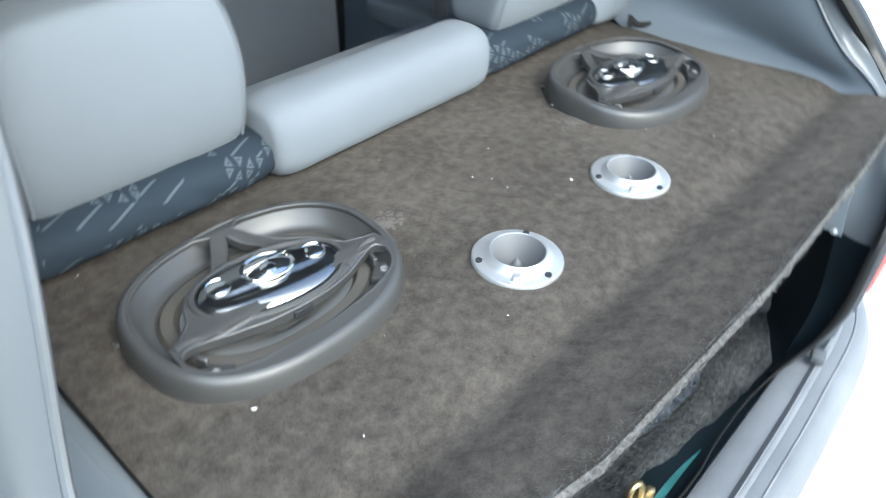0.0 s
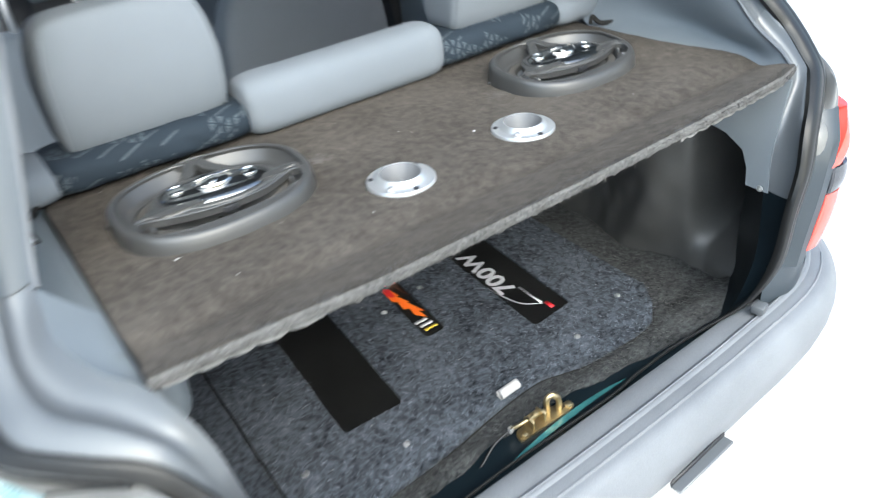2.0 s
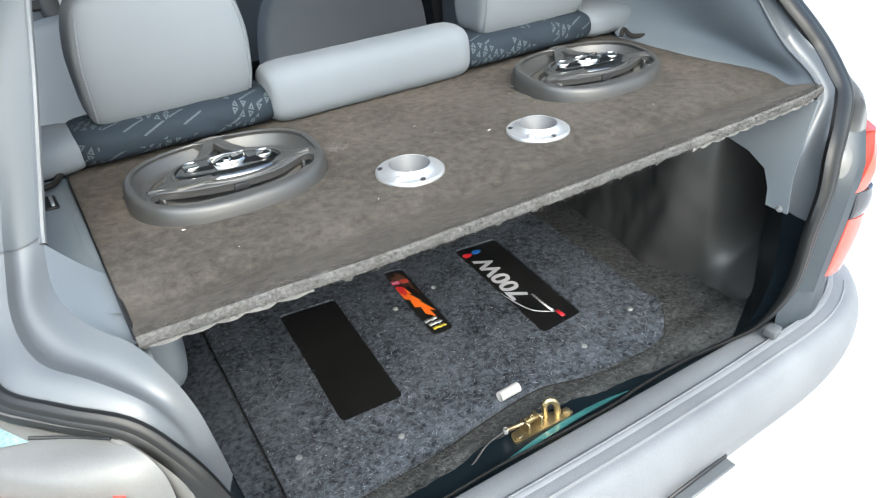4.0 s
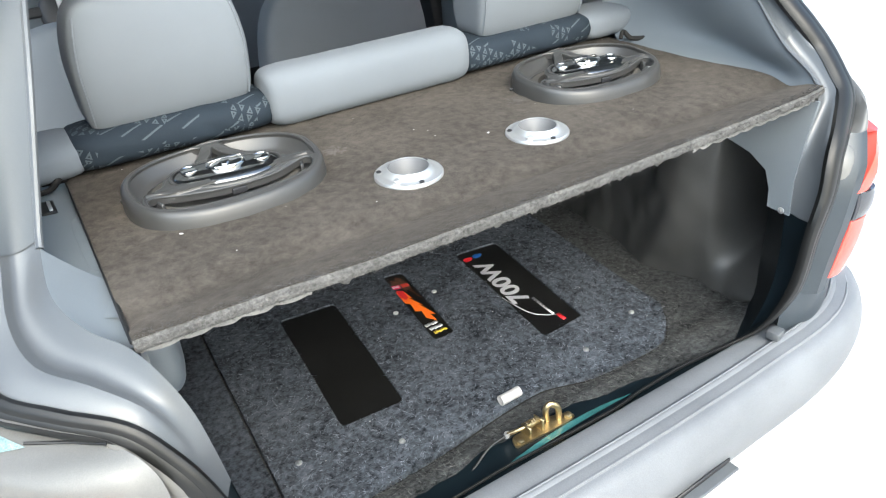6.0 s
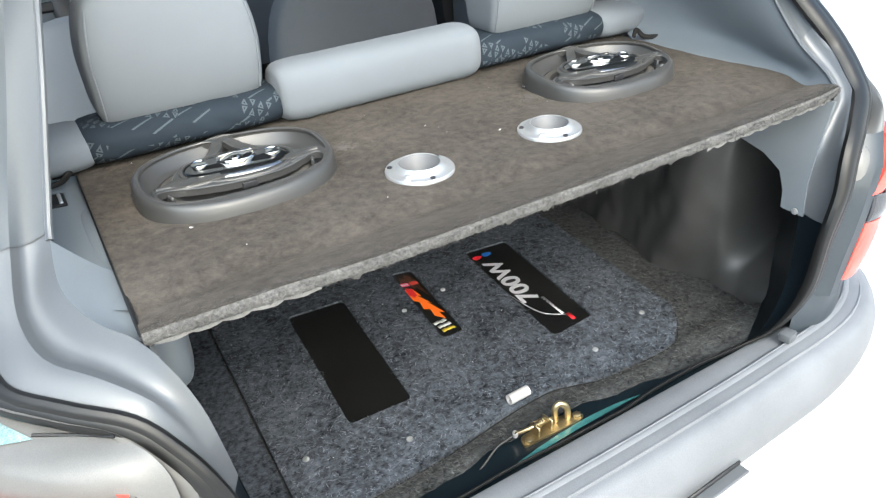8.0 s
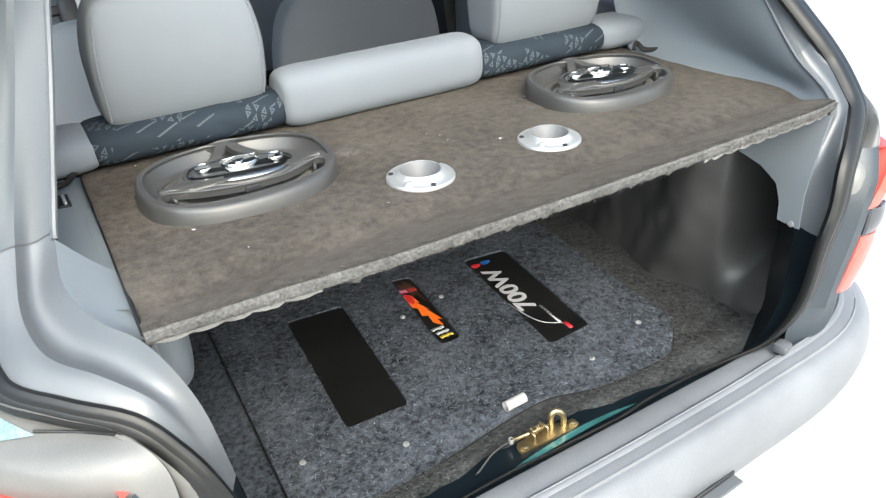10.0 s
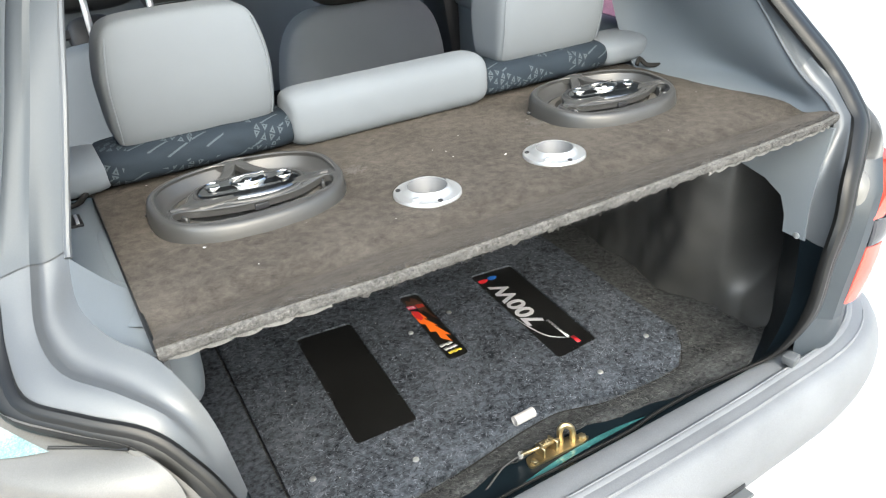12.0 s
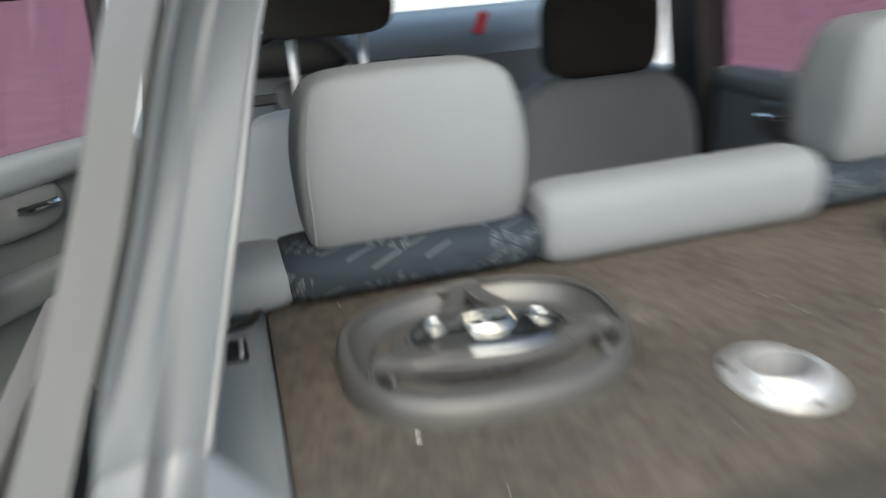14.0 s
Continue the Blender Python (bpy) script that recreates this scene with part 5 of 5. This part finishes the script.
part("binnacle", soft((0.36, 0.2, 0.12), (-0.33, 2.02, 1.06), 4, 8), DARK, dash, "black instrument hood")
tag = thing("red_tag", "small red tag lying on the dashboard", "tag")
part("card", box((0.035, 0.01, 0.07), (0.278, 2.0, 1.100), 0.003, 1, (-10, 25, 0)), RED, tag)
wheel = thing("steering_wheel", "black plastic three-spoke steering wheel", "steering wheel", "", (-0.33, 1.80, 0.97))
wheel.matrix_basis = pose(-0.33, 1.80, 0.97, 65, 0, 0)
part("wheel_rim", tube([(0.185 * math.cos(k * math.tau / 40), 0.185 * math.sin(k * math.tau / 40), 0) for k in range(40)], 0.015, 10, closed=True), DARK, wheel)
part("hub", soft((0.15, 0.12, 0.06), (0, -0.01, -0.02), 3, 6), DARK, wheel)
for a in (0, 180, 250, 290):
    part("spoke", box((0.13, 0.03, 0.014), (0.11 * math.cos(radians(a)), 0.11 * math.sin(radians(a)), -0.01), 0.004, 1, (0, 0, a)), DARK, wheel)

# ---- latch, cup, screws ----
latch = thing("tailgate_latch", "gold-plated tailgate latch bolted to the sill", "latch", "", (0.0, 0.012, 0.505))
part("base_plate", plate(rounded([(-0.062, -0.016), (0.050, -0.020), (0.066, -0.014), (0.050, 0.002), (0.015, 0.010), (-0.055, 0.006)], 0.008), [], 0.0, 0.004), BRASS, latch)
part("hoop", tube(spline([(0.018, 0.004, 0.0), (0.016, 0.005, 0.026), (0.024, 0.003, 0.036), (0.036, -0.002, 0.026), (0.037, -0.004, 0.0)], 5), 0.0055, 8), BRASS, latch)
part("cheek", box((0.004, 0.022, 0.022), (-0.030, -0.002, 0.012), 0.0015, 1, (0, 0, 10)), BRASS, latch)
part("cheek", box((0.004, 0.022, 0.026), (-0.004, -0.002, 0.014), 0.0015, 1, (0, 0, 10)), BRASS, latch)
part("pin", tube([(-0.062, 0.006, 0.016), (0.006, -0.004, 0.020)], 0.0035, 8), BRASS, latch)
part("cam", box((0.026, 0.010, 0.012), (-0.016, 0.004, 0.014), 0.003, 1, (0, 0, 12)), BRASS, latch)
part("spring", tube([(-0.028 + 0.0009 * k, 0.002 + 0.005 * math.cos(k * 1.2), 0.020 + 0.005 * math.sin(k * 1.2)) for k in range(26)], 0.001, 5), BRASS, latch)
for x, y in ((0.052, -0.010), (-0.048, -0.010)):
    part("bolt", lathe([(0.007, 0.004), (0.007, 0.009), (0.005, 0.010), (0.0003, 0.010)], 6, at=(x, y, 0)), BRASS, latch)
part("cable", tube(spline([(-0.062, 0.006, 0.016), (-0.10, 0.004, 0.012), (-0.135, -0.006, 0.0), (-0.16, -0.014, -0.006)], 5), 0.0022, 6), RUBBER, latch, "thin dark pull cable")
part("nut", lathe([(0.004, -0.005), (0.005, 0.0), (0.004, 0.005)], 8, at=(-0.064, 0.006, 0.016)), STEEL, latch)

cup = thing("plastic_sleeve", "short white plastic sleeve lying on the felt", "sleeve", "", (-0.004, 0.102, 0.499))
cup.matrix_basis = pose(0.004, 0.100, 0.5085, 90, 0, -88)
part("sleeve", lathe([(0.0080, -0.021), (0.0092, -0.021), (0.0092, 0.021), (0.0080, 0.021), (0.0080, -0.021)], 24), WHITE, cup)

for x, y in ((-0.361, 0.186), (-0.200, 0.127), (0.203, 0.124), (0.356, 0.158), (-0.028, 0.452), (0.078, 0.470)):
    scr = thing("floor_screw", "bright pan-head screw in the felt floor panel", "screw", "floor screws", (x, y, 0.4985))
    part("head", lathe([(0.0058, 0.0), (0.0052, 0.0024), (0.003, 0.0034), (0.0003, 0.0030)], 14), STEEL, scr)

# ---- clips on the shelf ledges ----
clip = thing("shelf_clip", "black plastic shelf clip on the trim ledge", "clip", "shelf clips", (-0.560, 0.474, 0.943))
part("hook", tube(spline([(-0.03, 0, 0.004), (0.0, 0, 0.006), (0.014, -0.004, 0.018), (0.022, 0.008, 0.020), (0.026, 0.014, 0.010)], 4), 0.004, 8, flat=1.4), DARK_CLOTH, clip)
copy_thing(clip, pose(0.580, 0.425, 0.953, 0, 0, 150))
slot = thing("ledge_slot", "black slot with a bright bar in the trim ledge", "slot", "", (-0.572, 0.43, 0.9405))
part("hole", box((0.022, 0.045, 0.004), (0, 0, 0), 0.001, 1, (0, 4, 0)), RUBBER, slot)
part("bar", box((0.005, 0.036, 0.003), (0.004, 0, 0.0025), 0.001, 1, (0, 4, 0)), STEEL, slot)

# ---- lint ----
rng = random.Random(11)
lint = bmesh.new()
places = [(0.058, 0.215, 0.9518, 0.0032), (-0.438, 0.201, 0.9518, 0.0030)]
for k in range(24):
    places.append((rng.uniform(-0.5, 0.55), rng.uniform(0.09, 0.48), 0.9516, rng.uniform(0.0006, 0.0014)))
for k in range(60):
    x, y = rng.uniform(-0.38, 0.40), rng.uniform(0.12, 0.6)
    if not any(min(p[0] for p in w) - 0.02 < x < max(p[0] for p in w) + 0.02 and min(p[1] for p in w) < y for w in WINDOWS):
        places.append((x, y, 0.4998, rng.uniform(0.0005, 0.0014)))
for x, y, z, r in places:
    a = rng.uniform(0, math.tau)
    ring = [lint.verts.new((x + r * q * math.cos(a + k * math.tau / 5), y + 0.7 * r * q * math.sin(a + k * math.tau / 5), z)) for k, q in ((0, 1.4), (1, 0.7), (2, 1), (3, 1.2), (4, 0.6))]
    lint.faces.new(ring)
whole("lint", lint, LINT, "scattered white lint and dust specks on the felt", "lint", kind="stuff")
